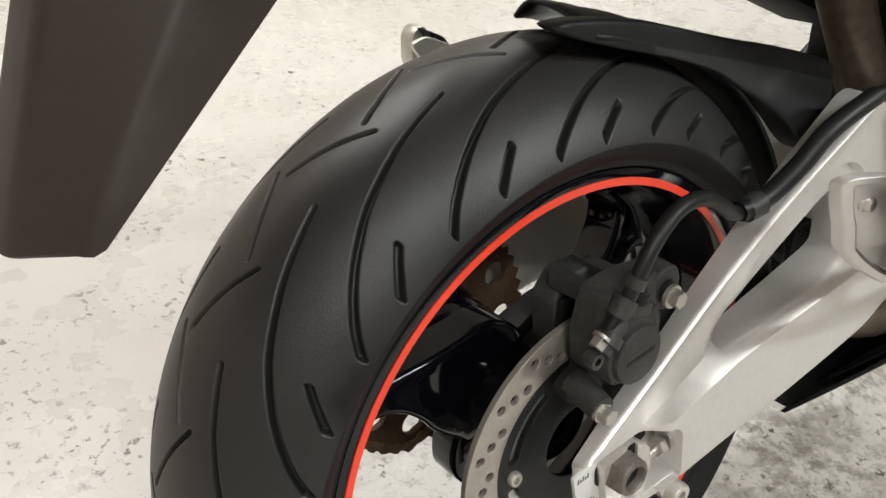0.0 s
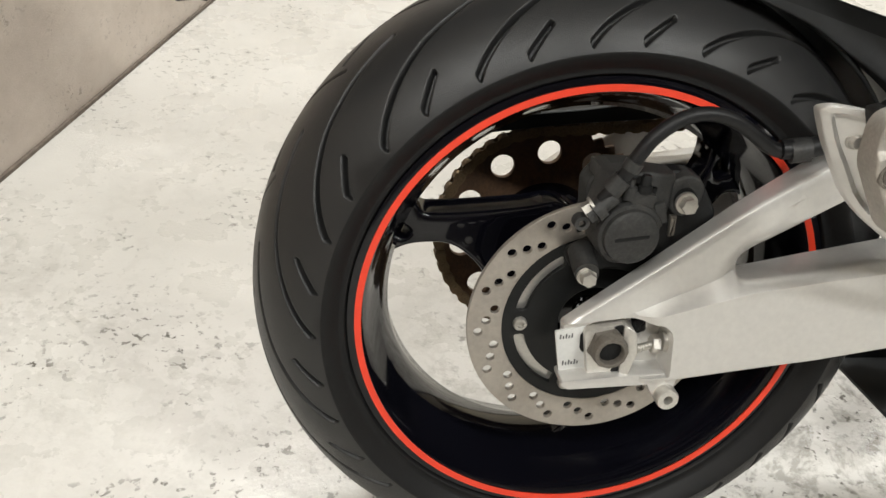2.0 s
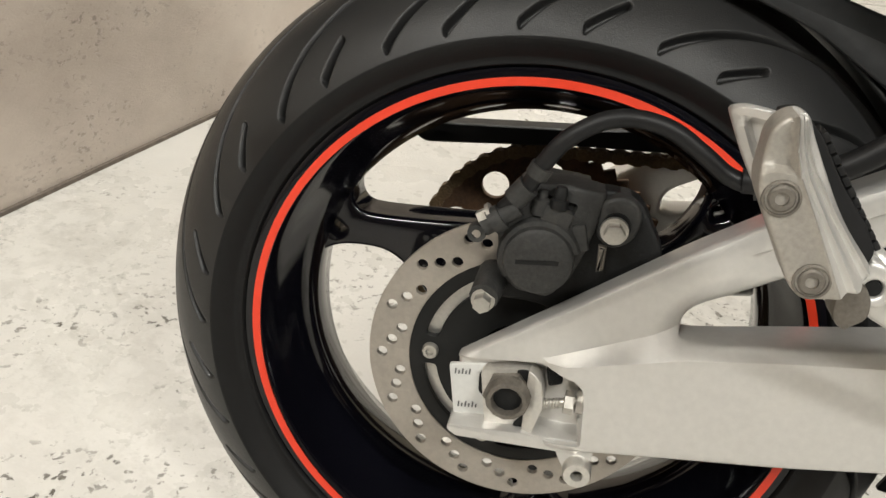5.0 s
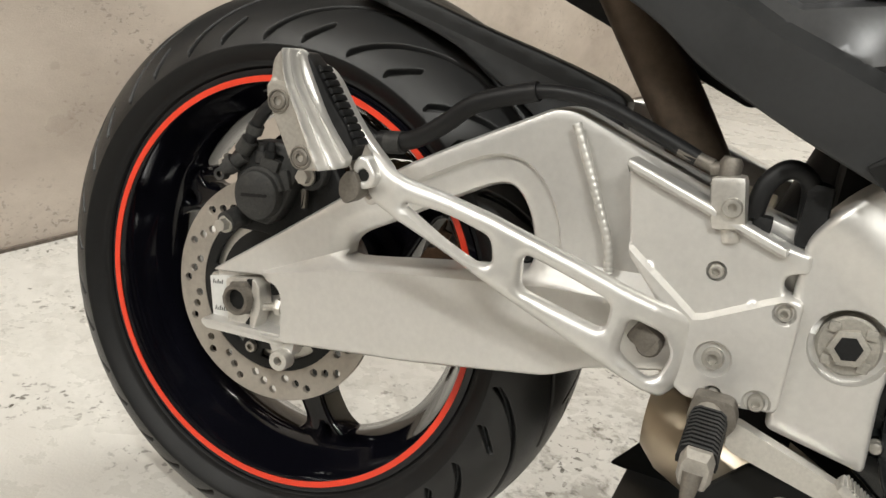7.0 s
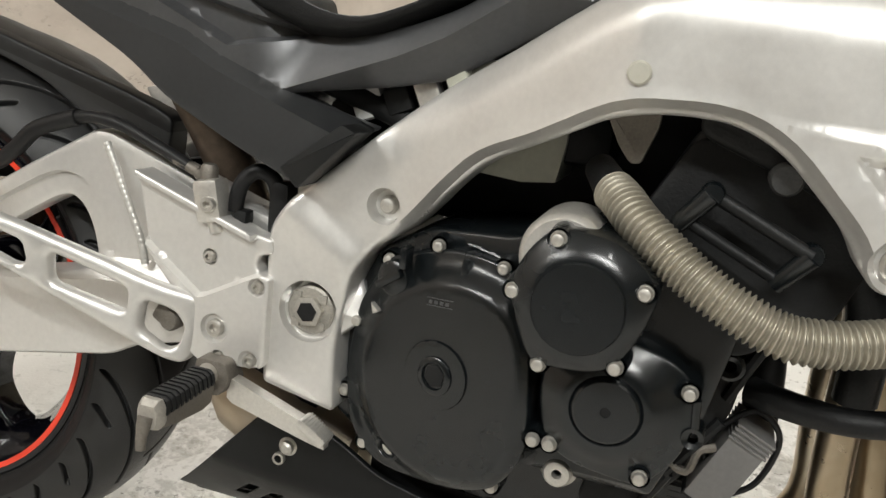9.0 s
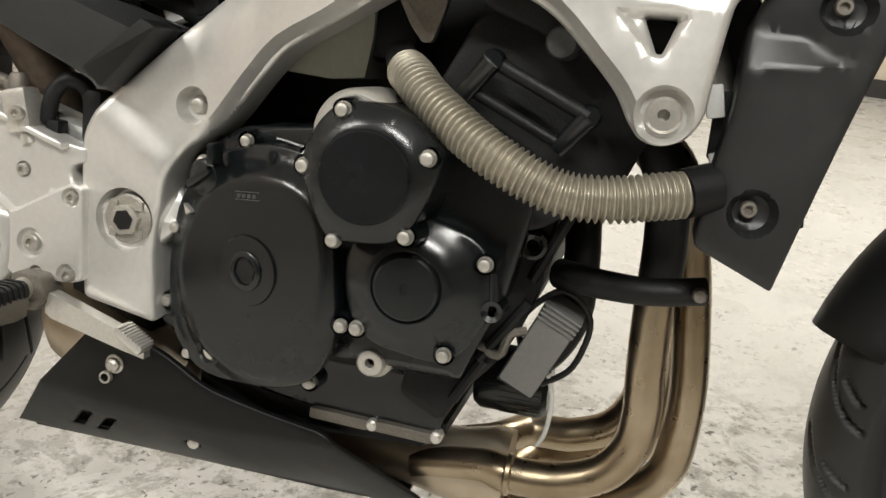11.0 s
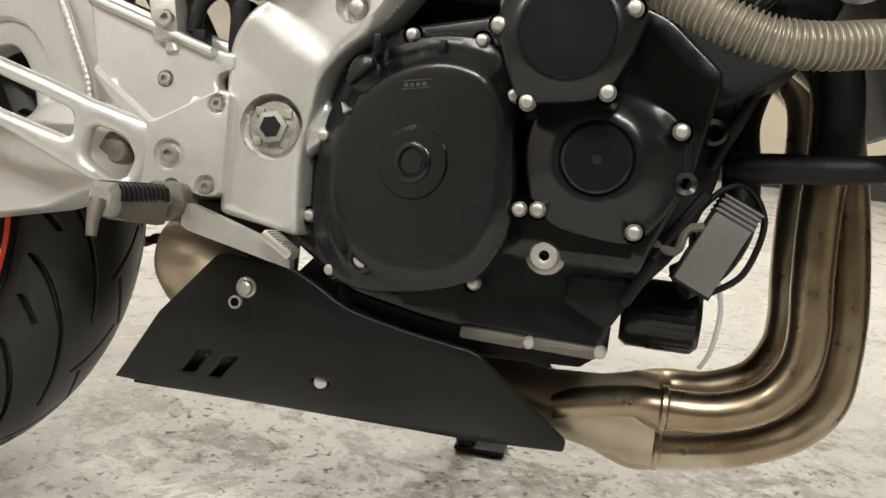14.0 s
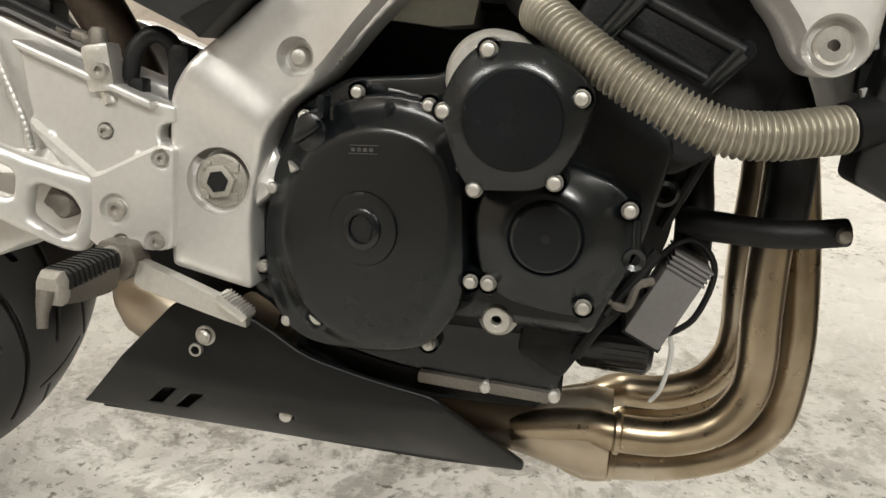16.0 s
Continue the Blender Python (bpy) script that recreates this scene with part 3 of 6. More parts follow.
spoke_mesh = spoke_geo(0.064, 0.102)
spoke_mesh = (spoke_mesh[0] * np.array([-1, 1, 1]), [tuple(reversed(f)) for f in spoke_mesh[1]])
for deg in (0, 120, 240):
    part("spoke", turned(spoke_mesh, Matrix.Rotation(radians(-deg), 4, "Y")), GLOSS, rear)
part("hub", lathe([(0.014, 0.012), (0.034, 0.012), (0.040, 0.02), (0.042, 0.05), (0.045, 0.07), (0.045, 0.13), (0.055, 0.145), (0.060, 0.185), (0.02, 0.188)], (0, 0, 0), n=48), GLOSS, rear)


# brake disc with its drilled ring, dark carrier and bolts
def brake_disc(parent, y, r1, r0, x=0.0, z=0.0, holes=10, spin=0.0):
    drilled = []
    for k in range(holes):
        for rr, da in ((0.0960, 0.0), (0.1022, 6.9), (0.1095, 13.3)):
            a = radians(128.6 + da) + k * 2 * math.pi / holes
            drilled.append(circle(x + rr * math.cos(a), z + rr * math.sin(a), 0.0043, 12))
    disc = part("brake_disc", shell(circle(x, z, r1, 96), level(y), y + 0.005, [circle(x, z, r0, 72), *drilled], r=0.0006, step=0.011, closed=True, edge=0.02), DISC, parent, "drilled steel brake disc")
    slots = []
    for k in range(5):
        a = spin + 0.25 + k * 2 * math.pi / 5
        arc = [(x + rr * math.cos(a + q), z + rr * math.sin(a + q)) for rr, qs in ((r0 - 0.011, np.linspace(0.0, 0.92, 9)), (r0 - 0.021, np.linspace(0.90, 0.02, 9))) for q in qs]
        slots.append(rounded(arc, 0.003, 2))
    carrier = part("disc_carrier", shell(circle(x, z, r0 + 0.001, 72), level(y + 0.001), y + 0.006, [circle(x, z, 0.034, 36), *slots], r=0.001, step=0.012, closed=True, edge=0.01), PLASTIC, parent, "black disc carrier")
    part("hub_flange", lathe([(0.058, 0.012), (0.058, 0.0085), (0.080, 0.0085), (0.080, 0.012)], (x, y, z), n=60), BARE, parent, "bare aluminium hub flange behind the disc")
    for k in range(5):
        a = spin + 0.08 + k * 2 * math.pi / 5
        part("disc_bolt", socket_bolt(x + (r0 - 0.017) * math.cos(a), y + 0.001, z + (r0 - 0.017) * math.sin(a), 0.0065, 0.005), STEEL, parent, "zinc plated socket bolt")
    return disc


brake_disc(rear, -0.0125, 0.120, 0.0875, holes=16, spin=radians(178))

# sprocket, chain and chain guard on the far side
teeth = []
for k in range(94):
    a = k / 94 * 2 * math.pi
    teeth.append(((0.123 if k % 2 else 0.116) * math.cos(a), (0.123 if k % 2 else 0.116) * math.sin(a)))
round_holes = [circle(0.0945 * math.cos(a), 0.0945 * math.sin(a), 0.0132, 18) for a in radians(93.5) + np.arange(11) / 11 * 2 * math.pi]
part("sprocket", shell(teeth, level(0.187), 0.194, [circle(0, 0, 0.045, 36), *round_holes], r=0.001, step=0.012, closed=True, edge=0.02), RUST, rear, "rusty brown sprocket with round holes")

chain = assembly("drive_chain", "rusty roller chain")
wrap = [(0.1195 * math.cos(a), 0.1195 * math.sin(a)) for a in np.radians(np.arange(88, 258, 7.65))]
run = [(wrap[0][0] + s * 0.49, wrap[0][1] + s * 0.045) for s in np.linspace(1, 0.033, 30)] + wrap + [(wrap[-1][0] + s * 0.52, wrap[-1][1] + s * 0.172) for s in np.linspace(0.033, 1, 30)]
link = join(lathe([(0, -0.0075), (0.0042, -0.0075), (0.0042, -0.0065), (0.0062, -0.0065), (0.0066, -0.006), (0.0066, 0.006), (0.0042, 0.0075), (0, 0.0075)], (0, 0, 0), n=10))
for i, ((x0, z0), (x1, z1)) in enumerate(zip(run[:-1], run[1:])):
    a, ln = math.atan2(z1 - z0, x1 - x0), math.hypot(x1 - x0, z1 - z0)
    plate = [(-0.0062, 0), (-0.004, 0.0058), (0.002, 0.006), (ln / 2, 0.0042), (ln - 0.002, 0.006), (ln + 0.004, 0.0058), (ln + 0.0062, 0), (ln + 0.004, -0.0058), (ln - 0.002, -0.006), (ln / 2, -0.0042), (0.002, -0.006), (-0.004, -0.0058)]
    w = 0.0052 if i % 2 else 0.0068
    geo = join(prism(plate, -w, -w + 0.0013, 0), prism(plate, w - 0.0013, w, 0), link)
    part("chain_link", turned(geo, pose(x0, 0.1905, z0) @ Matrix.Rotation(-a, 4, "Y")), CHAIN, chain)

guard = [(-0.146, 0.118), (-0.136, 0.129), (-0.10, 0.131), (0.02, 0.146), (0.10, 0.160), (0.30, 0.205), (0.30, 0.172), (0.10, 0.138), (0.02, 0.130), (-0.10, 0.112), (-0.128, 0.108)]
part("chain_guard", shell(rounded(guard, 0.005), lambda x, z, d: 0.178 + 0.004 * step01(d, 0.0, 0.01), 0.205, r=0.004, step=0.012), PLASTIC, bike, "black plastic chain guard")

# -- swingarm --
hole = smooth_loop([(0.104, 0.079), (0.110, 0.094), (0.140, 0.113), (0.205, 0.154), (0.238, 0.172), (0.256, 0.171), (0.272, 0.150), (0.281, 0.116), (0.272, 0.104), (0.225, 0.094), (0.177, 0.085), (0.112, 0.073)], 4)
arm = rounded([(-0.045, 0.022), (0.026, 0.077), (0.098, 0.134), (0.155, 0.174), (0.200, 0.202), (0.240, 0.225), (0.278, 0.247), (0.295, 0.249), (0.345, 0.232), (0.450, 0.200), (0.560, 0.175), (0.590, 0.121), (0.540, 0.075), (0.420, 0.060), (0.350, 0.042), (0.318, 0.024), (0.185, -0.004), (0.052, -0.026), (-0.035, -0.034)], [0.004] + [0.012] * 17 + [0.004])
CREASE = np.array([(-0.01, 0.030), (0.02, 0.036), (0.033, 0.041), (0.110, 0.065), (0.179, 0.079), (0.304, 0.101), (0.5, 0.12)])
CREASE_HIGH = np.array([(-0.01, 0.032), (0.02, 0.038), (0.036, 0.046), (0.110, 0.083), (0.179, 0.100), (0.304, 0.122), (0.5, 0.14)])
pocket = rounded([(-0.060, 0.016), (-0.040, 0.024), (0.020, 0.033), (0.040, 0.033), (0.049, 0.024), (0.054, -0.020), (-0.060, -0.030)], [0, 0, 0.004, 0.01, 0.01, 0.004, 0])


def swing_face(x, z, d):
    p = np.stack([x, z], 1)
    crease = np.interp(x, CREASE[:, 0], CREASE[:, 1])
    high = np.interp(x, CREASE_HIGH[:, 0], CREASE_HIGH[:, 1])
    low = np.clip((high - z) / np.maximum(high - crease, 0.001), 0, 1) * step01(x, 0.012, 0.036)
    y = -0.062 - 0.016 * low - 0.003 * step01(x, 0.1, 0.3)
    hd = np.where(inside(p, hole), 0, reach(p, [hole]))
    band = (1 - step01(hd, 0.024, 0.027)) * step01(z - high, -0.002, 0.006) * step01(x, 0.125, 0.16)
    y = y + 0.006 * band
    near = (1 - step01(hd, 0.0, 0.02)) * (1 - low)
    y = y + 0.006 * near * (1 - band)
    sunk = inside(p, pocket) * step01(reach(p, [pocket]), 0.0, 0.0035)
    return y + np.interp(x, [-0.02, 0.015], [0.008, 0.017]) * sunk * (1 - low) + 0.026 * sunk * low


swing = part("swingarm", shell(arm, swing_face, lambda x, z: np.interp(x, [-0.05, 0.0, 0.06, 0.30], [-0.048, -0.044, -0.041, -0.026]), [hole], r=0.006, step=0.0055, edge=0.005, lines=[(CREASE, False), (CREASE_HIGH, False), (shrunk(hole, -0.024), True), (shrunk(hole, -0.027), True), (pocket, True), (shrunk(pocket, 0.0035), True)]), SILVER, bike, "silver painted aluminium swingarm", 30)
part("lower_ledge", prism(rounded([(-0.043, -0.027), (0.052, -0.018), (0.056, -0.027), (0.050, -0.030), (-0.036, -0.036), (-0.043, -0.032)], 0.002), -0.073, -0.046), SILVER, swing)
weld = smooth_loop([(0.300, -0.073, 0.238), (0.316, -0.074, 0.208), (0.330, -0.075, 0.180), (0.344, -0.075, 0.150), (0.350, -0.074, 0.125)], 40, False)
part("weld_bead", tube(weld, 0.0038 + 0.0004 * np.abs(np.sin(np.arange(len(weld)) * 0.42)), 10, 1), SILVER_CAST, swing)
left_arm = moved(shell(arm, lambda x, z, d: np.full(len(x), 0.215), 0.250, [hole], r=0.006, step=0.016, edge=0.012, closed=True))
part("far_arm", left_arm, SILVER, swing)
part("cross_tube", box((0.42, 0.095, 0.13), (0.08, 0.24, 0.11), 0.02), SILVER_CAST, swing)
part("stand_bobbin_mount", join(prism(rounded([(0.032, -0.022), (0.066, -0.020), (0.064, -0.038), (0.050, -0.052), (0.042, -0.040)], 0.004), -0.070, -0.050)), SILVER, swing)
part("stand_bobbin", lathe([(0.0045, 0.0), (0.0045, -0.010), (0.0095, -0.010), (0.0105, -0.008), (0.0105, 0.004), (0, 0.004)], (0.056, -0.071, -0.042), n=24), BARE, swing)
part("axle_label", prism(rounded([(-0.050, 0.013), (-0.022, 0.019), (-0.017, -0.024), (-0.041, -0.028)], 0.002), -0.0555, -0.0520, 0.0006), WHITE_LABEL, swing, "white adjuster scale sticker")
part("axle_block", prism(rounded([(-0.0262, 0.0185), (0.0100, 0.0268), (0.0185, -0.0245), (-0.0160, -0.0315)], 0.006), -0.063, -0.045, 0.0015), BARE, swing, "bare aluminium axle block")
part("axle_washer", shell(rounded([(0.008, 0.027), (0.019, 0.021), (0.023, 0.001), (0.018, -0.024), (0.011, -0.027)], 0.003), lambda x, z, d: -0.067 - 0.003 * step01(x, 0.012, 0.016), -0.050, r=0.001, step=0.004), BARE, swing)
part("axle_nut", join(hexagon(-0.0032, 0.0035, 0.0188, -0.068, -0.058, 0.25, 0.0015), lathe([(0.0108, -0.058), (0.0108, -0.0755), (0.0118, -0.0768), (0.0148, -0.0762), (0.0163, -0.0735), (0.0168, -0.062)], (-0.0032, 0, 0.0035), n=12)), DULL, swing, "dull grey axle nut")
# black disc: the dark of a deep bore put into its colour
part("axle_bore_shade", lathe([(0.0112, -0.0697), (0, -0.0697)], (-0.0032, 0, 0.0035), n=24), CAST, swing)
part("axle_grease", prism(smooth_loop([(0.000, 0.0225), (0.0060, 0.0250), (0.0098, 0.0230), (0.0130, 0.0120), (0.0160, 0.0), (0.0165, -0.0140), (0.0110, -0.0230), (0.0040, -0.0215), (0.0090, -0.0120), (0.0105, 0.0020), (0.0080, 0.0150)], 3), -0.0640, -0.0620, 0), CAST, swing, "black grease round the axle nut")
# no opening here: a black piece stands for the dark inside the slot
part("axle_slot_shade", prism(rounded([(-0.0270, 0.0110), (-0.0225, 0.0160), (-0.0210, -0.0080), (-0.0255, -0.0040)], 0.003), -0.0562, -0.0540, 0), CAST, swing)
# shadow in the gap beside the axle block, put in as a black piece
part("gap_shade_block", prism(rounded([(0.020, 0.024), (0.032, 0.026), (0.034, 0.014), (0.024, 0.010)], 0.002), -0.054, -0.045), CAST, swing, "black block standing in for the shaded gap")
part("adjuster_bolt", join(tube([(0.020, -0.062, -0.001), (0.054, -0.062, 0.010)], 0.0036, 12, 1), *[lathe([(0.0036, -0.0008), (0.0043, 0), (0.0036, 0.0008)], (0.0225 + 0.0022 * k, -0.062, -0.0002 + 0.00071 * k), "x", 12) for k in range(6)]), STEEL, swing, "threaded chain adjuster bolt")
part("adjuster_nut", join(turned(hexagon(0, 0, 0.0085, -0.0035, 0.0035), pose(0.0405, -0.062, 0.0055) @ Matrix.Rotation(radians(90), 4, "Z")), lathe([(0, -0.003), (0.0092, -0.003), (0.0092, 0.003), (0, 0.003)], (0.0485, -0.062, 0.0085), "x", 20)), STEEL, swing)
for x0, z0, n in ((-0.045, 0.006, 5), (-0.039, -0.021, 6)):
    for s in range(n):
        tall = 0.0045 if s % 2 == 0 else 0.0028
        part("adjuster_mark", prism([(x0 + 0.0026 * s, z0 + 0.0004 * s), (x0 + 0.0026 * s + 0.0011, z0 + 0.0004 * s), (x0 + 0.0026 * s + 0.0011, z0 + tall + 0.0004 * s), (x0 + 0.0026 * s, z0 + tall + 0.0004 * s)], -0.0560, -0.0545, 0), PRINT, swing)

# -- rear brake caliper and hose --
cal = assembly("brake_caliper", "weathered black rear brake caliper with a plain round piston cover")


def cal_part(name, geo, mat, parent, label=""):
    """The outer half lies close over the disc."""
    v, f = geo
    v = np.array(v, float)
    v[:, 0] += 0.0025
    v[:, 1] = -0.022 + 0.80 * (v[:, 1] + 0.022)
    return part(name, (v, f), mat, parent, label)


CAL_LINE = rounded([(-0.025, 0.158), (0.008, 0.162), (0.035, 0.159), (0.031, 0.133), (0.026, 0.112), (0.020, 0.095), (0.008, 0.080), (-0.015, 0.081), (-0.029, 0.093), (-0.034, 0.122), (-0.029, 0.143)], 0.004)
CAL_POCKET = rounded([(-0.006, 0.153), (0.017, 0.150), (0.011, 0.130), (-0.008, 0.133)], 0.003)
CAL_FOLD = np.array([(-0.04, 0.142), (-0.010, 0.126), (0.012, 0.130), (0.045, 0.120)])


def caliper_face(x, z, d):
    p = np.stack([x, z], 1)
    fold = np.interp(x, CAL_FOLD[:, 0], CAL_FOLD[:, 1])
    y = -0.063 + 0.22 * np.maximum(0, z - fold) + 0.35 * np.maximum(0, x - 0.016)
    return y + 0.007 * inside(p, CAL_POCKET) * step01(reach(p, [CAL_POCKET]), 0, 0.002)


cal_part("caliper_body", shell(CAL_LINE, caliper_face, -0.022, r=0.003, step=0.005, edge=0.004, lines=[(CAL_FOLD[1:3], False), (CAL_POCKET, True), (shrunk(CAL_POCKET, 0.002), True)]), CALIPER, cal)
cal_part("piston_cover", lathe([(0, -0.0775), (0.0205, -0.0775), (0.0235, -0.0750), (0.0245, -0.070), (0.0245, -0.045)], (-0.003, 0, 0.109), n=40), CALIPER, cal)
cal_part("cover_badge", prism([(-0.018, 0.1055), (0.011, 0.1100), (0.011, 0.1130), (-0.018, 0.1085)], -0.0781, -0.076, 0), CAST, cal)
cal_part("cover_step", lathe([(0.0245, -0.0700), (0.0275, -0.0690), (0.0290, -0.0660), (0.0295, -0.05)], (-0.003, 0, 0.109), n=40, start=radians(20), sweep=radians(200)), CALIPER, cal)
cal_part("port_boss", join(box((0.004, -0.0625, 0.1405), (0.021, 0.010, 0.013), 0.003, Euler((0, radians(12), 0)).to_matrix()), box((0.022, -0.0595, 0.128), (0.010, 0.010, 0.020), 0.003, Euler((0, radians(-18), 0)).to_matrix())), CALIPER, cal)
cal_part("nipple_cap", join(lathe([(0, 0.0125), (0.0035, 0.0125), (0.0045, 0.010), (0.0045, 0.004), (0.0062, 0.003), (0.0062, -0.003)], (0.0035, -0.064, 0.1495), "z", 14)), CAST, cal)
part("inner_half", shell(rounded([(-0.020, 0.092), (-0.024, 0.132), (-0.010, 0.150), (0.022, 0.150), (0.026, 0.110), (0.012, 0.086)], 0.006), level(0.002), 0.026, r=0.003, step=0.008, closed=True), CALIPER, cal)
for x in (-0.014, 0.019):
    part("bridge", box((x, -0.012, 0.147), (0.014, 0.050, 0.014), 0.003), CALIPER, cal)
for y in (-0.0185, -0.0005):
    part("brake_pad", prism(rounded([(-0.022, 0.092), (-0.020, 0.134), (0.024, 0.134), (0.020, 0.092)], 0.004), y - 0.003, y + 0.003, 0.0008), CAST, cal)
cal_part("pad_pin", tube([(-0.012, -0.058, 0.1425), (0.012, -0.060, 0.1415)], 0.0042, 10, 1), CALIPER, cal)
cal_part("bleed_nipple", join(lathe([(0, 0.014), (0.003, 0.014), (0.0035, 0.008), (0.006, 0.007), (0.006, -0.004)], (-0.008, -0.062, 0.1435), "z", 14)), CALIPER, cal)
part("bracket_ear", shell(rounded([(0.034, 0.154), (0.046, 0.160), (0.058, 0.157), (0.064, 0.146), (0.060, 0.128), (0.046, 0.120), (0.034, 0.128)], 0.008), level(-0.046), -0.02, r=0.003, step=0.006), CALIPER, cal)
part("pad_spring", prism(rounded([(0.038, 0.122), (0.044, 0.122), (0.045, 0.104), (0.040, 0.102)], 0.001), -0.046, -0.040), DULL, cal)
part("slide_boot", tube([(-0.033, -0.062, 0.074), (-0.030, -0.030, 0.080)], [0.0105, 0.012], 16, 1), CALIPER, cal)
part("slide_boot", tube([(0.047, -0.047, 0.138), (0.048, -0.02, 0.14)], [0.010, 0.011], 16, 1), CAST, cal)
part("caliper_bracket", shell(rounded([(-0.044, 0.078), (-0.020, 0.092), (0.030, 0.160), (0.060, 0.158), (0.085, 0.120), (0.068, 0.080), (0.030, 0.060), (0.0, 0.066), (-0.022, 0.064), (-0.038, 0.063)], 0.01), level(-0.036), -0.02, r=0.003, step=0.012), CAST, cal)
part("mount_bolt", join(hexagon(0.046, 0.137, 0.0072, -0.062, -0.052, 0.2), lathe([(0, -0.054), (0.0095, -0.054), (0.0098, -0.051), (0, -0.051)], (0.046, 0, 0.137), n=20)), STEEL, cal, "zinc hexagon bolt")
part("mount_bolt", join(hexagon(-0.033, 0.072, 0.0066, -0.072, -0.062, 0.5), lathe([(0, -0.063), (0.0086, -0.063), (0.0086, -0.060), (0, -0.060)], (-0.033, 0, 0.072), n=20)), STEEL, cal, "zinc hexagon bolt")
part("banjo_bolt", join(tube([(-0.041, -0.062, 0.126), (-0.020, -0.060, 0.144)], 0.0068, 14, 1), tube([(-0.036, -0.062, 0.130), (-0.030, -0.061, 0.1355)], 0.0095, 16, 1), ), CALIPER, cal)
part("banjo_head", join(tube([(-0.0445, -0.060, 0.1300), (-0.0385, -0.060, 0.1345)], 0.0062, 6, 1), tube([(-0.0385, -0.060, 0.1345), (-0.0365, -0.060, 0.1360)], 0.0080, 16, 1)), WORN, cal, "zinc plated banjo bolt head")
part("hose_lug", join(lathe([(0.0030, -0.064), (0.0062, -0.064), (0.0066, -0.062), (0.0066, -0.054)], (-0.0450, 0, 0.1205), n=18), tube([(-0.043, -0.058, 0.122), (-0.030, -0.057, 0.130)], 0.0050, 10, 1)), CALIPER, cal)
hose = assembly("brake_hose", "black rubber rear brake hose")
part("hose", tube([(-0.030, -0.058, 0.139), (-0.018, -0.060, 0.157), (-0.009, -0.062, 0.177), (0.003, -0.062, 0.196), (0.023, -0.060, 0.211), (0.044, -0.058, 0.216), (0.068, -0.056, 0.212), (0.090, -0.054, 0.200), (0.110, -0.052, 0.188), (0.130, -0.052, 0.186), (0.155, -0.056, 0.196), (0.180, -0.060, 0.213), (0.210, -0.064, 0.238), (0.262, -0.068, 0.257), (0.312, -0.074, 0.258), (0.365, -0.080, 0.243), (0.400, -0.084, 0.231)], 0.0062, 12), HOSE, hose)
part("hose_sleeve", tube([(0.118, -0.052, 0.187), (0.150, -0.055, 0.193), (0.180, -0.060, 0.213), (0.210, -0.064, 0.238), (0.262, -0.068, 0.257)], 0.0085, 12), HOSE, hose)
part("crimp", join(tube([(-0.024, -0.059, 0.148), (-0.016, -0.060, 0.160)], 0.0085, 12, 1), tube([(-0.012, -0.061, 0.168), (-0.009, -0.062, 0.176)], 0.008, 12, 1)), CALIPER, hose)
part("crimp", tube([(0.385, -0.083, 0.235), (0.412, -0.086, 0.228)], 0.0055, 10, 1), DULL, hose)
part("hose_clip", tube([(0.126, -0.052, 0.186), (0.142, -0.054, 0.189)], 0.0105, 12, 1), CALIPER, hose)

# -- rear mudguard over the tyre, and the tail flap with the plate holder --
gx = [(-0.030, 0.336), (0.0, 0.337), (0.06, 0.329), (0.11, 0.317), (0.187, 0.297), (0.26, 0.280), (0.316, 0.262), (0.322, 0.246), (0.320, 0.215), (0.314, 0.178), (0.288, 0.190), (0.256, 0.218), (0.222, 0.2405), (0.188, 0.259), (0.157, 0.276), (0.128, 0.287), (0.093, 0.298), (0.05, 0.309), (0.0, 0.323)]
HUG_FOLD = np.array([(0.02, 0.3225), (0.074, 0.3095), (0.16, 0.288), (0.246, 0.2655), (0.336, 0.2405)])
hug = assembly("rear_mudguard", "black plastic tyre hugger")
hug_side = part("side_panel", shell(smooth_loop(gx, 3), lambda x, z, d: np.interp(x, [0.0, 0.2, 0.32], [0.011, 0.006, -0.004]) + 0.10 * np.maximum(0, z - np.interp(x, [-0.1, 0.1, 0.3], [0.335, 0.285, 0.20])), lambda x, z: np.full(len(x), 0.03), r=0.003, step=0.008, lines=[(HUG_FOLD, False)]), PLASTIC, hug)
# light caught by the lower flank, painted as lighter grey faces below the fold
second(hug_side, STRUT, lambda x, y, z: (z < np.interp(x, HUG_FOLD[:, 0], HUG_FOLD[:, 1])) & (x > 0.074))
arc = []
for i, a in enumerate(np.radians(np.linspace(10, 88, 28))):
    rr = 0.335 + 0.002 * max(0, i - 24)
    arc.append((rr * math.cos(a), rr * math.sin(a)))
rows_v = []
for i, (x, z) in enumerate(arc):
    w = 0.068 * min(1, 0.30 + 0.10 * (27 - i))
    for j, q in enumerate(np.linspace(-1, 1, 9)):
        drop = 1 - 0.045 * q * q
        rows_v.append((x * drop, MID + (w if q > 0 else 0.066) * q, z * drop))
rows_f = [(i * 9 + j, i * 9 + j + 1, (i + 1) * 9 + j + 1, (i + 1) * 9 + j) for i in range(27) for j in range(8)]
skin = part("top_skin", (np.array(rows_v), rows_f), PLASTIC, hug)
mod = skin.modifiers.new("thick", "SOLIDIFY")
mod.thickness = 0.003


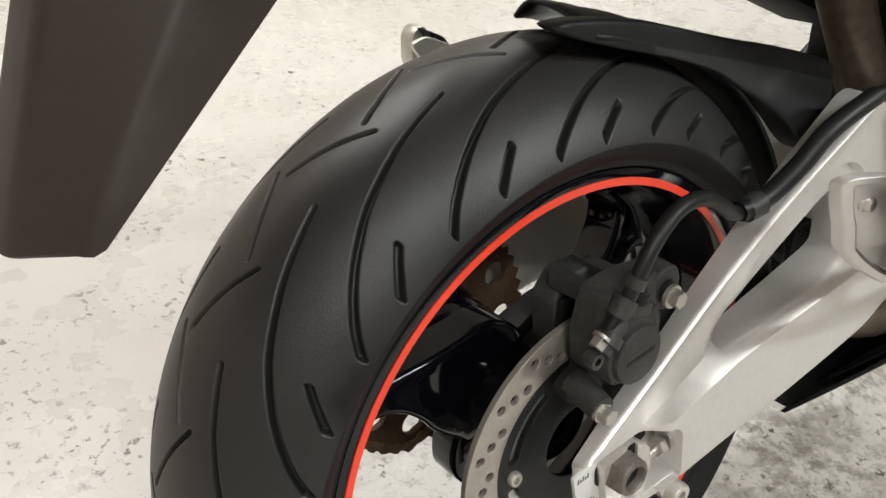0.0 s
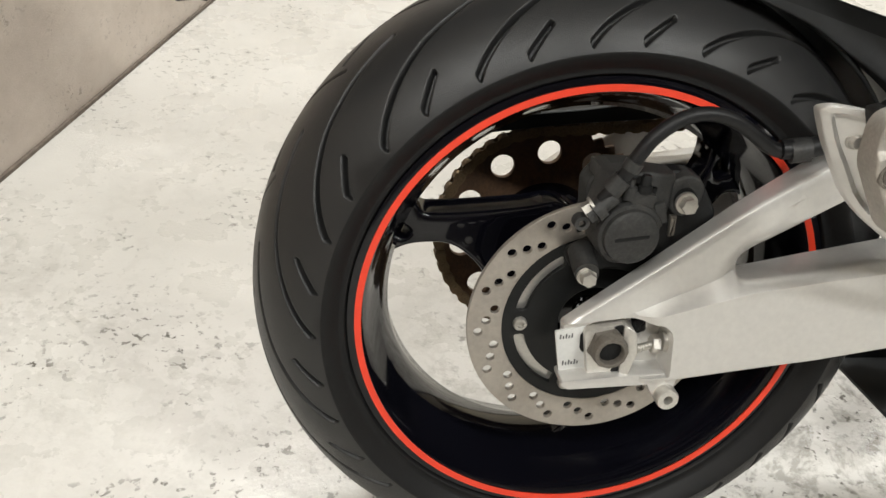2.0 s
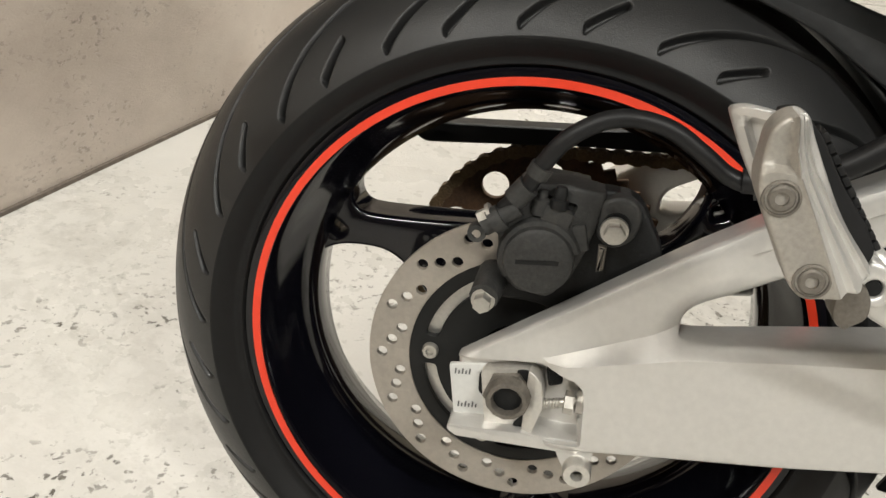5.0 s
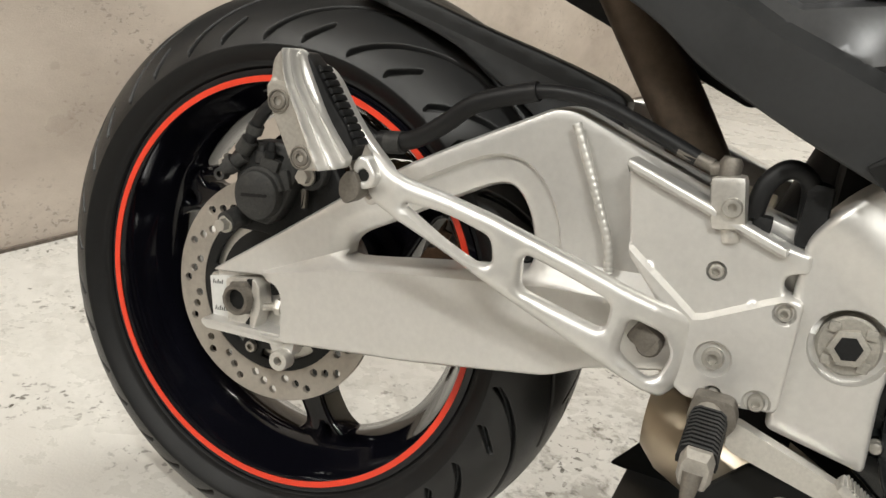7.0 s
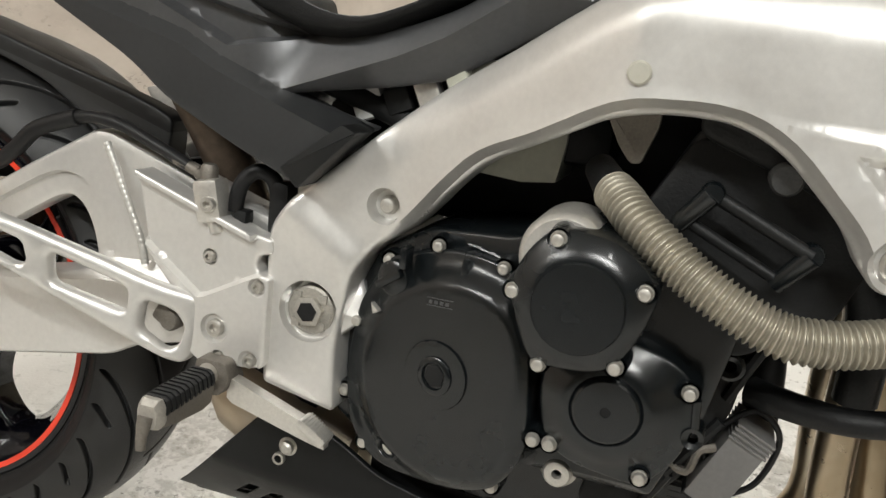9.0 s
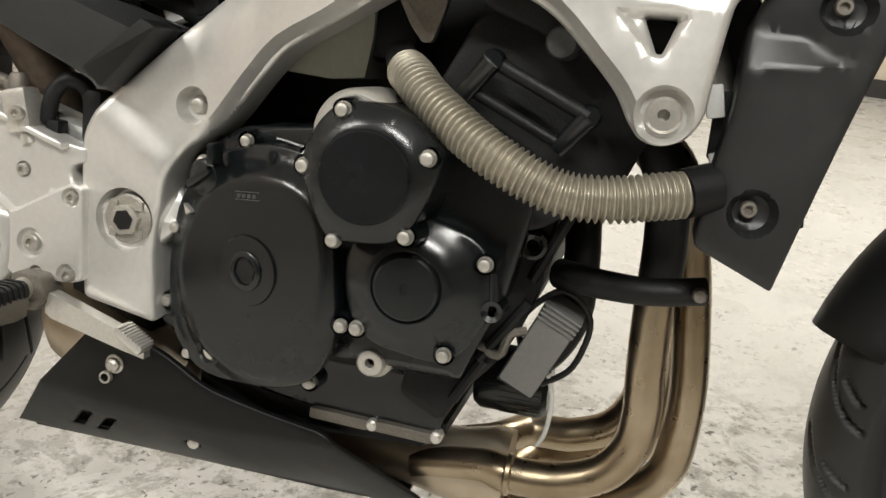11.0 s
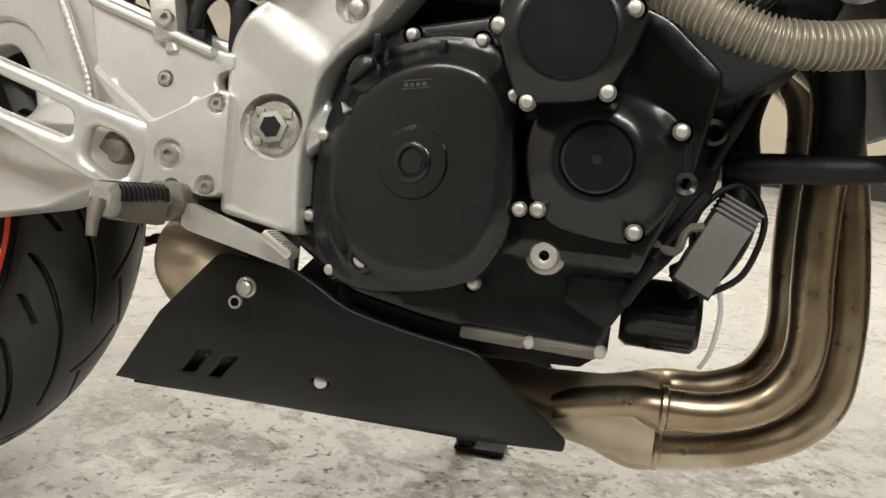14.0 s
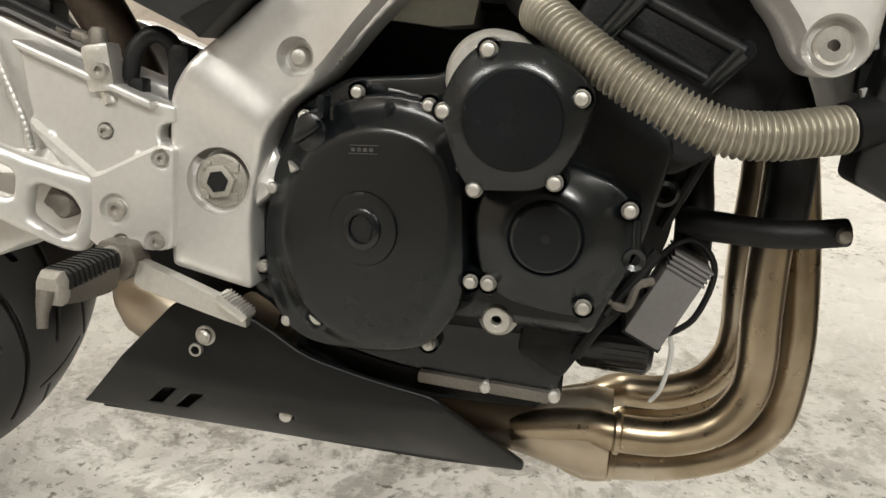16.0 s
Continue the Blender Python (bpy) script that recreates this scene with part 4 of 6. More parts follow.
def loft(rings, caps=True):
    k = len(rings[0])
    v = np.concatenate([np.asarray(r, float) for r in rings])
    f = [(i * k + j, i * k + (j + 1) % k, (i + 1) * k + (j + 1) % k, (i + 1) * k + j) for i in range(len(rings) - 1) for j in range(k)]
    if caps:
        f += [tuple(reversed(range(k))), tuple((len(rings) - 1) * k + j for j in range(k))]
    return v, f


def flap_ring(z, inset=0.0):
    """Cross-cut of the tapered tail flap: side walls, then two facets that close to a blunt rear face."""
    up = z - 0.266
    front, crease, rear = -0.345 + 0.953 * up - inset, -0.353 + 0.58 * up, -0.379 + 0.27 * up + 1.5 * inset
    y = 2.0 * inset
    line = [(front, y), (crease, 0.007 + y), (rear, 0.052 + y), (rear, 0.102 - y), (crease, 0.147 - y), (front, 0.154 - y)]
    return [(px, py, z + 0.25 * inset - 0.5 * max(0.0, crease - px)) for px, py in rounded(line, [0.002, 0.006, 0.010, 0.010, 0.006, 0.002], 3)]


flap = assembly("tail_flap", "dark brown-black plastic tail flap")
part("flap", loft([flap_ring(0.2655, 0.004), flap_ring(0.2670, 0.0015), flap_ring(0.2710, 0.0), flap_ring(0.30), flap_ring(0.34), flap_ring(0.40), flap_ring(0.48), flap_ring(0.56)]), FLAP, flap)
# -- main frame spar: a wide pressed beam that arches over the engine --
def spar_y(x):
    return np.interp(x, [0.48, 0.60, 0.66, 0.74, 0.80, 0.92, 1.1], [-0.090, -0.092, -0.112, -0.150, -0.174, -0.180, -0.174])


spar = rounded(
    [(0.494, 0.040), (0.490, 0.110), (0.489, 0.190), (0.512, 0.224), (0.551, 0.257), (0.600, 0.302), (0.652, 0.342), (0.699, 0.371), (0.742, 0.400), (0.79, 0.432), (0.86, 0.47), (0.98, 0.48), (1.06, 0.45), (1.086, 0.404), (1.068, 0.385), (1.038, 0.357), (1.024, 0.345), (1.020, 0.320), (1.017, 0.290), (1.015, 0.267), (1.006, 0.252), (0.990, 0.2455), (0.976, 0.248), (0.966, 0.258), (0.956, 0.277), (0.937, 0.297), (0.905, 0.327), (0.872, 0.342), (0.830, 0.343), (0.790, 0.336), (0.735, 0.306), (0.690, 0.284), (0.661, 0.256), (0.640, 0.230), (0.621, 0.209), (0.593, 0.190), (0.576, 0.164), (0.566, 0.105), (0.565, 0.088), (0.569, 0.027)],
    [0.006, 0.004, 0.012] + [0.06] * 34 + [0.008, 0.006, 0.006],
    5,
)
window = rounded([(0.967, 0.330), (0.990, 0.3305), (0.982, 0.306), (0.978, 0.306)], 0.003)
pit_axle = circle(0.5355, 0.119, 0.029, 36)
pit_upper = circle(0.599, 0.228, 0.0165, 24)
pit_front = circle(0.989, 0.267, 0.020, 24)


LEDGE = np.array([(0.885, 0.352), (0.93, 0.3495), (1.019, 0.346), (1.06, 0.345)])
LEDGE = np.stack([np.linspace(0.885, 1.06, 40), np.interp(np.linspace(0.885, 1.06, 40), LEDGE[:, 0], LEDGE[:, 1])], 1)
LEDGE_LOW = LEDGE - np.stack([np.zeros(40), np.interp(LEDGE[:, 0], [0.885, 1.03], [0.003, 0.011])], 1)
FRONT_TRI = rounded([(0.945, 0.3335), (1.0, 0.3335), (0.984, 0.303), (0.975, 0.303)], 0.004)
FOLD = np.array([(0.490, 0.2237), (0.514, 0.208), (0.620, 0.1386)])


ARCH = smooth_loop([(0.966, 0.258), (0.956, 0.277), (0.937, 0.297), (0.905, 0.327), (0.872, 0.342), (0.830, 0.343), (0.790, 0.336), (0.735, 0.306), (0.690, 0.284), (0.661, 0.256), (0.640, 0.230), (0.621, 0.209), (0.593, 0.190)], 3, False)


def from_line(p, line):
    a, b = line[:-1], line[1:]
    e = b - a
    t = (((p[:, None] - a) * e).sum(2) / (e * e).sum(1)).clip(0, 1)
    return np.linalg.norm(p[:, None] - (a + t[..., None] * e), axis=2).min(1)


def spar_face(x, z, d):
    p = np.stack([x, z], 1)
    y = spar_y(x)
    y = y + 0.013 * np.clip((0.0105 - from_line(p, ARCH)) / 0.0075, 0, 1) * step01(x, 0.595, 0.64)
    # lower block and beam meet in a soft fold running from the rear corner down to the arch
    fold = (z - 0.208) * 0.84 + (x - 0.514) * 0.55
    y = y - 0.0055 * (1 - step01(np.abs(fold), 0.0, np.where(fold > 0, 0.028, 0.034))) * (1 - step01(x, 0.56, 0.62))
    # the beam is crowned: it falls away to its upper and lower rims
    y = y + 0.012 * (1 - step01(d, 0.0, 0.035)) ** 2 * step01(x, 0.56, 0.66) * (1 - step01(x, 0.93, 0.97)) * step01(from_line(p, ARCH), 0.01, 0.04)
    y = y + 0.055 * step01(z, 0.395, 0.49) ** 1.5
    # pressed step above the front lug
    ledge = np.interp(x, LEDGE[:, 0], LEDGE[:, 1])
    y = y - 0.0035 * np.clip((ledge - z) / np.interp(x, [0.885, 1.03], [0.003, 0.011]), 0, 1) * step01(x, 0.885, 0.97)
    tri = FRONT_TRI
    y = y + 0.007 * inside(p, tri) * step01(reach(p, [tri]), 0, 0.006)
    for loop, deep, soft in ((pit_axle, 0.021, 0.0025), (pit_upper, 0.016, 0.003), (pit_front, 0.012, 0.004)):
        y = y + deep * inside(p, loop) * step01(reach(p, [loop]), 0, soft)
    return y


frame_part = part("main_frame", shell(spar, spar_face, lambda x, z: spar_y(x) + 0.055, [window], r=0.006, step=0.0058, edge=0.006, lines=rings((0.5355, 0.119, 0.029), (0.5355, 0.119, 0.0265), (0.599, 0.228, 0.0165), (0.599, 0.228, 0.0135), (0.989, 0.267, 0.020), (0.989, 0.267, 0.016)) + [(LEDGE, False), (LEDGE_LOW, False), *[(ARCH + s * np.stack([np.gradient(ARCH[:, 1]), -np.gradient(ARCH[:, 0])], 1) / np.linalg.norm(np.gradient(ARCH, axis=0), axis=1)[:, None], False) for s in (0.003, 0.0105)], (FRONT_TRI, True), (shrunk(FRONT_TRI, 0.006), True)] + [(FOLD + s * np.array([0.55, 0.84]), False) for s in (-0.034, -0.022, -0.011, 0.0, 0.009, 0.018, 0.028)]), SILVER, bike, "wide silver painted aluminium frame spar")
part("pivot_ring", join(lathe([(0.0125, -0.013), (0.0210, -0.013), (0.0230, -0.011), (0.0230, 0.006), (0.0125, 0.006)], (0.5355, -0.0735, 0.119), n=36)), WORN, frame_part, "worn pivot lock ring")
for k in range(4):
    a = radians(45 + 90 * k)
    part("ring_lug", box((0.5355 + 0.0180 * math.cos(a), -0.0870, 0.119 + 0.0180 * math.sin(a)), (0.008, 0.004, 0.008), 0.001), WORN, frame_part)
part("pivot_bolt", join(hexagon(0.5355, 0.119, 0.0150, -0.0925, -0.080, 0.2, 0.001)), WORN, frame_part)
# socket is not cut: its shade is a black hexagon on the head
part("pivot_socket_shade", hexagon(0.5355, 0.119, 0.0098, -0.0933, -0.091, 0.2, 0), CAST, frame_part)
part("frame_bolt", join(flange_bolt(0.599, -0.079, 0.228, 0.0075, 0.008)), STEEL, frame_part)
part("frame_bolt", lathe([(0.004, -0.003), (0.004, -0.005), (0.0105, -0.005), (0.0125, -0.003), (0.0125, 0.006)], (0.989, -0.1715, 0.267), n=32), STEEL, frame_part)
part("frame_plug", lathe([(0, -0.0035), (0.007, -0.0033), (0.0085, -0.002), (0.0090, 0.003)], (0.803, -0.1735, 0.368), n=28), PLUG, frame_part, "cream plastic plug")

# -- heel plate with the passenger peg hanger --
plate_line = rounded([(0.350, 0.224), (0.482, 0.181), (0.496, 0.179), (0.497, 0.166), (0.481, 0.161), (0.482, 0.147), (0.499, 0.145), (0.500, 0.058), (0.484, 0.052), (0.455, 0.056), (0.434, 0.048), (0.416, 0.060), (0.414, 0.098), (0.402, 0.112), (0.366, 0.150)], [0.006, 0.004, 0.003, 0.004, 0.006, 0.006, 0.005, 0.006, 0.006, 0.01, 0.008, 0.006, 0.006, 0.006, 0.006])


PLATE_RIDGE = np.array([(0.35, 0.165), (0.425, 0.112), (0.432, 0.114), (0.472, 0.136), (0.50, 0.15)])
PLATE_TOP = np.array([(0.345, 0.2257), (0.478, 0.182)])
PLATE_PITS = ((0.433, 0.152, 0.008), (0.446, 0.086, 0.0145), (0.484, 0.061, 0.011), (0.452, 0.058, 0.008), (0.487, 0.134, 0.009))


def plate_face(x, z, d):
    ridge = np.interp(x, PLATE_RIDGE[:, 0], PLATE_RIDGE[:, 1])
    y = -0.100 + 0.007 * step01(z - ridge, 0.0, 0.004)
    top = np.interp(x, [0.35, 0.482], [0.224, 0.181])
    y = y - 0.009 * (1 - step01(top - z, 0.006, 0.010)) * (x < 0.478)
    for cx, cz, rr in PLATE_PITS:
        q = np.hypot(x - cx, z - cz)
        y = y + 0.005 * (1 - step01(q, rr - 0.002, rr))
    return y


hanger = part("footrest_plate", shell(plate_line, plate_face, -0.075, r=0.003, step=0.005, edge=0.0045, lines=[(PLATE_RIDGE, False), (PLATE_RIDGE + (0, 0.004), False), (PLATE_TOP - (0, 0.006), False), (PLATE_TOP - (0, 0.010), False)] + rings(*PLATE_PITS, *[(px, pz, pr - 0.002) for px, pz, pr in PLATE_PITS])), SILVER, bike, "silver cast footrest plate")
for x, y, z, r in ((0.433, -0.092, 0.152, 0.0055), (0.446, -0.096, 0.086, 0.0085), (0.484, -0.096, 0.061, 0.0065), (0.487, -0.096, 0.134, 0.0055), (0.452, -0.096, 0.058, 0.0055)):
    part("plate_bolt", socket_bolt(x, y, z, r, 0.005), STEEL, hanger)
# the hanger: two cast bars that run together at the passenger hinge, tied by two webs
def hanger_y(x):
    return np.interp(x, [0.155, 0.172, 0.20, 0.40, 0.43], [-0.166, -0.168, -0.1735, -0.1115, -0.0950])


hanger_line = rounded([(0.166, 0.199), (0.178, 0.192), (0.1885, 0.1845), (0.207, 0.1795), (0.232, 0.1745), (0.268, 0.1648), (0.305, 0.152), (0.340, 0.1405), (0.378, 0.1265), (0.427, 0.1125), (0.434, 0.098), (0.428, 0.060), (0.4156, 0.044), (0.403, 0.0470), (0.385, 0.0545), (0.357, 0.0680), (0.318, 0.0880), (0.280, 0.1062), (0.240, 0.1283), (0.2014, 0.1468), (0.176, 0.1560), (0.166, 0.165)], [0.004] * 10 + [0.008] * 4 + [0.03] * 6 + [0.006] * 2)
hanger_gaps = [
    rounded([(0.2045, 0.1612), (0.236, 0.1577), (0.2685, 0.1465), (0.2725, 0.128), (0.263, 0.1268), (0.239, 0.1385)], [0.002, 0.02, 0.006, 0.006, 0.004, 0.02]),
    rounded([(0.2965, 0.1380), (0.330, 0.1265), (0.3640, 0.1130), (0.3630, 0.0920), (0.332, 0.1020), (0.2985, 0.1130)], [0.005, 0.03, 0.007, 0.006, 0.03, 0.006]),
    rounded([(0.3815, 0.1030), (0.406, 0.0958), (0.4140, 0.080), (0.409, 0.0630), (0.401, 0.0600), (0.378, 0.0760)], [0.006, 0.008, 0.006, 0.005, 0.004, 0.007]),
]


part("hanger_casting", shell(hanger_line, lambda x, z, d: hanger_y(x) - 0.002, lambda x, z: hanger_y(x) + 0.009, [shrunk(g, -0.0016) for g in hanger_gaps], r=0.0070, step=0.030, edge=0.003, closed=True), SILVER, hanger, "silver cast passenger footrest hanger")
part("pivot_lug", shell(rounded([(0.1605, 0.1830), (0.1650, 0.1925), (0.1725, 0.1915), (0.1825, 0.1790), (0.1790, 0.1690), (0.1690, 0.1660)], 0.005), level(-0.1815), -0.164, [circle(0.1705, 0.1775, 0.0048, 18)], r=0.0025, step=0.003, edge=0.0025), SILVER, hanger)
part("hanger_dowel", join(lathe([(0, -0.004), (0.0085, -0.004), (0.0105, -0.001), (0.0105, 0.012)], (0.397, -0.098, 0.083), n=20), box((0.392, -0.096, 0.088), (0.022, 0.014, 0.020), 0.005, Euler((0, radians(30), 0)).to_matrix())), DULL, hanger, "dull cast boss behind the hanger")

peg = assembly("passenger_footrest", "folded silver passenger footrest with black rubber")
# heel guard plate, peg folded up against it with its rubber between
guard_line = rounded([(0.0831, 0.2490), (0.0902, 0.2530), (0.1047, 0.2535), (0.1194, 0.2520), (0.1300, 0.2430), (0.1560, 0.2100), (0.1870, 0.1840), (0.185, 0.160), (0.167, 0.1490), (0.139, 0.1680), (0.1003, 0.2181)], [0.005, 0.006, 0.01, 0.01, 0.012, 0.02, 0.004, 0.006, 0.006, 0.014, 0.02])


def guard_y(x, z):
    """The plate leans in towards the wheel from its outer rim."""
    return -0.166 + 0.8 * np.maximum(0, (np.interp(z, [0.184, 0.210, 0.243, 0.252], [0.187, 0.156, 0.130, 0.1194]) - x) * 0.72 - 0.004)


def guard_face(x, z, d):
    return guard_y(x, z) + 0.0045 * step01(d, 0.0062, 0.0088) - 0.0016 * (1 - step01(np.abs(d - 0.0045), 0.0, 0.0022))


part("guard_plate", shell(guard_line, guard_face, lambda x, z: guard_y(x, z) + 0.010, r=0.0022, step=0.004, closed=True, edge=0.003, lines=[(shrunk(resample(guard_line, 0.004), q), True) for q in (0.0045, 0.0066, 0.0088)]), SILVER, peg, "silver heel guard plate")
peg_line = rounded([(0.0945, 0.2520), (0.0985, 0.2595), (0.1060, 0.2635), (0.1130, 0.2610), (0.1165, 0.2535), (0.1230, 0.2425), (0.1412, 0.2137), (0.1622, 0.1920), (0.1600, 0.1820), (0.1520, 0.1795), (0.1400, 0.1770), (0.1300, 0.1745), (0.1215, 0.1810), (0.0965, 0.2223), (0.0945, 0.2300)], [0.004, 0.005, 0.006, 0.005, 0.004, 0.01, 0.02, 0.005, 0.004, 0.006, 0.006, 0.007, 0.008, 0.006, 0.004])
PEG_Z = [0.170, 0.187, 0.2162, 0.2361, 0.247, 0.266]
PEG_X = [0.1505, 0.1407, 0.1239, 0.1116, 0.1075, 0.1035]
PEG_W = [0.026, 0.0225, 0.0137, 0.0105, 0.0085, 0.006]


def peg_face(x, z, d):
    """A flat outer face that steps down over two ribs to the rubber's side; the upper end is sunk."""
    f = (x - np.interp(z, PEG_Z, PEG_X)) * 0.87 / np.interp(z, PEG_Z, PEG_W)
    y = -0.2085 + 0.0045 * step01(z, 0.2350, 0.2375) * (1 - step01(f, -0.25, 0.05)) - 0.0012 * (1 - step01(np.abs(f - 0.02), 0.0, 0.12))
    return y + 0.0075 * step01(f, 0.08, 0.26) - 0.0022 * (1 - step01(np.abs(f - 0.42), 0.0, 0.13)) + 0.0075 * step01(f, 0.52, 0.68) - 0.0025 * (1 - step01(np.abs(f - 0.86), 0.0, 0.12))


PEG_LINES = [(np.stack([np.interp(np.linspace(0.172, 0.266, 40), PEG_Z, PEG_X) + q / 0.87 * np.interp(np.linspace(0.172, 0.266, 40), PEG_Z, PEG_W), np.linspace(0.172, 0.266, 40)], 1), False) for q in (-0.12, 0.02, 0.08, 0.17, 0.26, 0.33, 0.42, 0.52, 0.60, 0.68, 0.77, 0.86, 0.95)]
peg_body = part("peg_body", shell(peg_line, peg_face, -0.184, r=0.0025, step=0.003, closed=True, edge=0.003, lines=PEG_LINES), SCUFFED, peg, "scuffed silver footrest body")
second(peg_body, SILVER, lambda x, y, z: (x - np.interp(z, PEG_Z, PEG_X)) * 0.87 / np.interp(z, PEG_Z, PEG_W) > 0.06)
part("rubber_pad", prism(rounded([(0.101, 0.2585), (0.1113, 0.2615), (0.1225, 0.2515), (0.1385, 0.2295), (0.1545, 0.2125), (0.1630, 0.1990), (0.160, 0.186), (0.140, 0.19), (0.115, 0.222)], 0.003), -0.188, -0.1665, 0.002), HOSE, peg, "black ribbed footrest rubber")
for k in range(11):
    q = np.array([0.1240, 0.2500]) + k / 10 * np.array([0.0385, -0.0490])
    part("rubber_rib", box((q[0] + 0.0006, -0.1765, q[1] + 0.0006), (0.0052, 0.0175, 0.0034), 0.001, Euler((0, radians(51), 0)).to_matrix()), HOSE, peg)
for x, z in ((0.1068, 0.2235), (0.1315, 0.1855)):
    part("screw_seat", lathe([(0.0095, 0.002), (0.0092, -0.0012), (0.0080, -0.0016), (0.0072, 0.0010)], (x, -0.2082, z), n=22), DULL, peg)
    part("peg_screw", socket_bolt(x, -0.2075, z, 0.0066, 0.003), DULL, peg)
part("plate_screw", flange_bolt(0.1152, -0.1470, 0.2271, 0.0055, 0.007), BARE, peg)
part("hinge_block", prism(rounded([(0.1525, 0.1700), (0.1580, 0.1790), (0.1650, 0.1800), (0.1705, 0.1720), (0.1715, 0.1620), (0.1605, 0.1525), (0.1540, 0.1590)], 0.004), -0.1850, -0.164, 0.002), DULL, peg, "dull grey hinge block")
part("hinge_pin", lathe([(0, -0.001), (0.0040, -0.001), (0.0046, 0.0), (0.0046, 0.012)], (0.1705, -0.1790, 0.1775), n=20), CAST, peg)

far_peg = assembly("far_footrest", "silver passenger footrest on the far side")
for name, mesh, mat in (("guard_plate", prism(rounded([(0.070, 0.256), (0.090, 0.261), (0.126, 0.246), (0.186, 0.180), (0.161, 0.155), (0.077, 0.245)], 0.008), 0.307, 0.314), BARE), ("peg_body", prism(peg_line, 0.340, 0.361), BARE), ("rubber_pad", prism(rounded([(0.101, 0.263), (0.121, 0.254), (0.170, 0.199), (0.160, 0.184)], 0.003), 0.320, 0.344), HOSE), ("bar", tube([(0.172, 0.312, 0.20), (0.21, 0.324, 0.17), (0.43, 0.257, 0.107)], 0.008, 12, 4), SILVER)):
    part(name, mesh, mat, far_peg)

# -- rider's footrest, brake pedal, rear master cylinder --
foot = assembly("rider_footrest", "rider's footrest with black ribbed rubber")
part("peg_core", join(tube([(0.450, -0.098, 0.050), (0.455, -0.126, 0.048), (0.457, -0.168, 0.046), (0.4575, -0.206, 0.044)], [0.011, 0.010, 0.009, 0.009], 14, 1)), SCUFFED, foot)
part("peg_underside", loft([[(x + w * a, y, z + h * b) for a, b in ((-0.8, -1), (0.8, -1), (1, 0.2), (1, 1), (-1, 1), (-1, 0.2))] for x, y, z, w, h in ((0.4560, -0.128, 0.0360, 0.0105, 0.0100), (0.4565, -0.145, 0.0360, 0.0125, 0.0105), (0.4570, -0.185, 0.0375, 0.0120, 0.0090), (0.4575, -0.2085, 0.0400, 0.0110, 0.0075))]), DULL, foot, "dull scuffed underside")
part("end_cap", loft([[(x + w * a, y, z + h * b) for a, b in ((-0.75, -1), (0.75, -1), (1, -0.5), (1, 0.5), (0.7, 1), (-0.7, 1), (-1, 0.5), (-1, -0.5))] for x, y, z, w, h in ((0.4575, -0.2040, 0.0450, 0.0115, 0.0130), (0.4575, -0.2110, 0.0450, 0.0115, 0.0130), (0.4575, -0.2160, 0.0435, 0.0090, 0.0100))]), SCUFFED, foot)
rubber_line = [(0.0, 0.0), (-0.0122, 0.0), (-0.0128, 0.004), (-0.0110, 0.0105), (-0.0070, 0.0130), (0.0070, 0.0130), (0.0110, 0.0105), (0.0128, 0.004), (0.0122, 0.0)]
part("peg_rubber", loft([[(0.4550 + 0.0020 * q + a, -0.128 - 0.077 * q, 0.0450 - 0.001 * q + b) for a, b in rubber_line] for q in (0.0, 0.5, 1.0)]), HOSE, foot, "black ribbed rubber")
for k in range(11):
    q = 0.04 + 0.092 * k
    part("rubber_rib", loft([[(0.4550 + 0.0020 * q + 1.1 * a, -0.128 - 0.077 * q - w, 0.0452 - 0.001 * q + 1.1 * b) for a, b in rubber_line] for w in (0.0, 0.0038)]), HOSE, foot)
part("peg_bracket", prism(rounded([(0.440, 0.062), (0.470, 0.062), (0.476, 0.045), (0.466, 0.028), (0.444, 0.028), (0.438, 0.040)], 0.006), -0.118, -0.098), DULL, foot)
part("feeler", tube([(0.457, -0.216, 0.044), (0.457, -0.219, 0.036), (0.457, -0.221, 0.028), (0.458, -0.223, 0.017)], [0.0068, 0.0060, 0.0046, 0.0040], 14, 1), DULL, foot, "worn footrest feeler bolt")

pedal = assembly("brake_pedal", "scuffed aluminium rear brake pedal")
part("lever", loft([[(x + a * 0.0, y + w * b, z + t * c) for b, c in ((-1, -1), (1, -1), (1, 1), (-1, 1))] for x, y, z, w, t, a in ((0.470, -0.104, 0.0360, 0.006, 0.0100, 0), (0.477, -0.105, 0.0340, 0.007, 0.0115, 0), (0.520, -0.107, 0.0230, 0.007, 0.0098, 0), (0.555, -0.108, 0.0135, 0.007, 0.0082, 0), (0.574, -0.109, 0.0065, 0.005, 0.0055, 0))]), BARE, pedal)
part("toe_pad", box((0.5655, -0.118, 0.0205), (0.032, 0.022, 0.0085), 0.003, Euler((0, radians(32), 0)).to_matrix()), BARE, pedal)
for k in range(9):
    part("pad_tooth", box((0.5575 + 0.0026 * k, -0.118, 0.0308 - 0.00165 * k), (0.0012, 0.021, 0.0018), 0, Euler((0, radians(32), 0)).to_matrix()), BARE, pedal)
part("pedal_boss", lathe([(0, -0.112), (0.010, -0.112), (0.011, -0.108), (0.011, -0.088)], (0.463, 0, 0.041), n=24), DULL, pedal)

master = assembly("master_cylinder", "rear brake master cylinder with a banjo fitting")
part("cylinder", join(box((0.430, -0.090, 0.205), (0.026, 0.024, 0.040), 0.005, Euler((0, radians(-12), 0)).to_matrix()), tube([(0.434, -0.090, 0.190), (0.438, -0.090, 0.176)], 0.0075, 12, 1)), BARE, master)
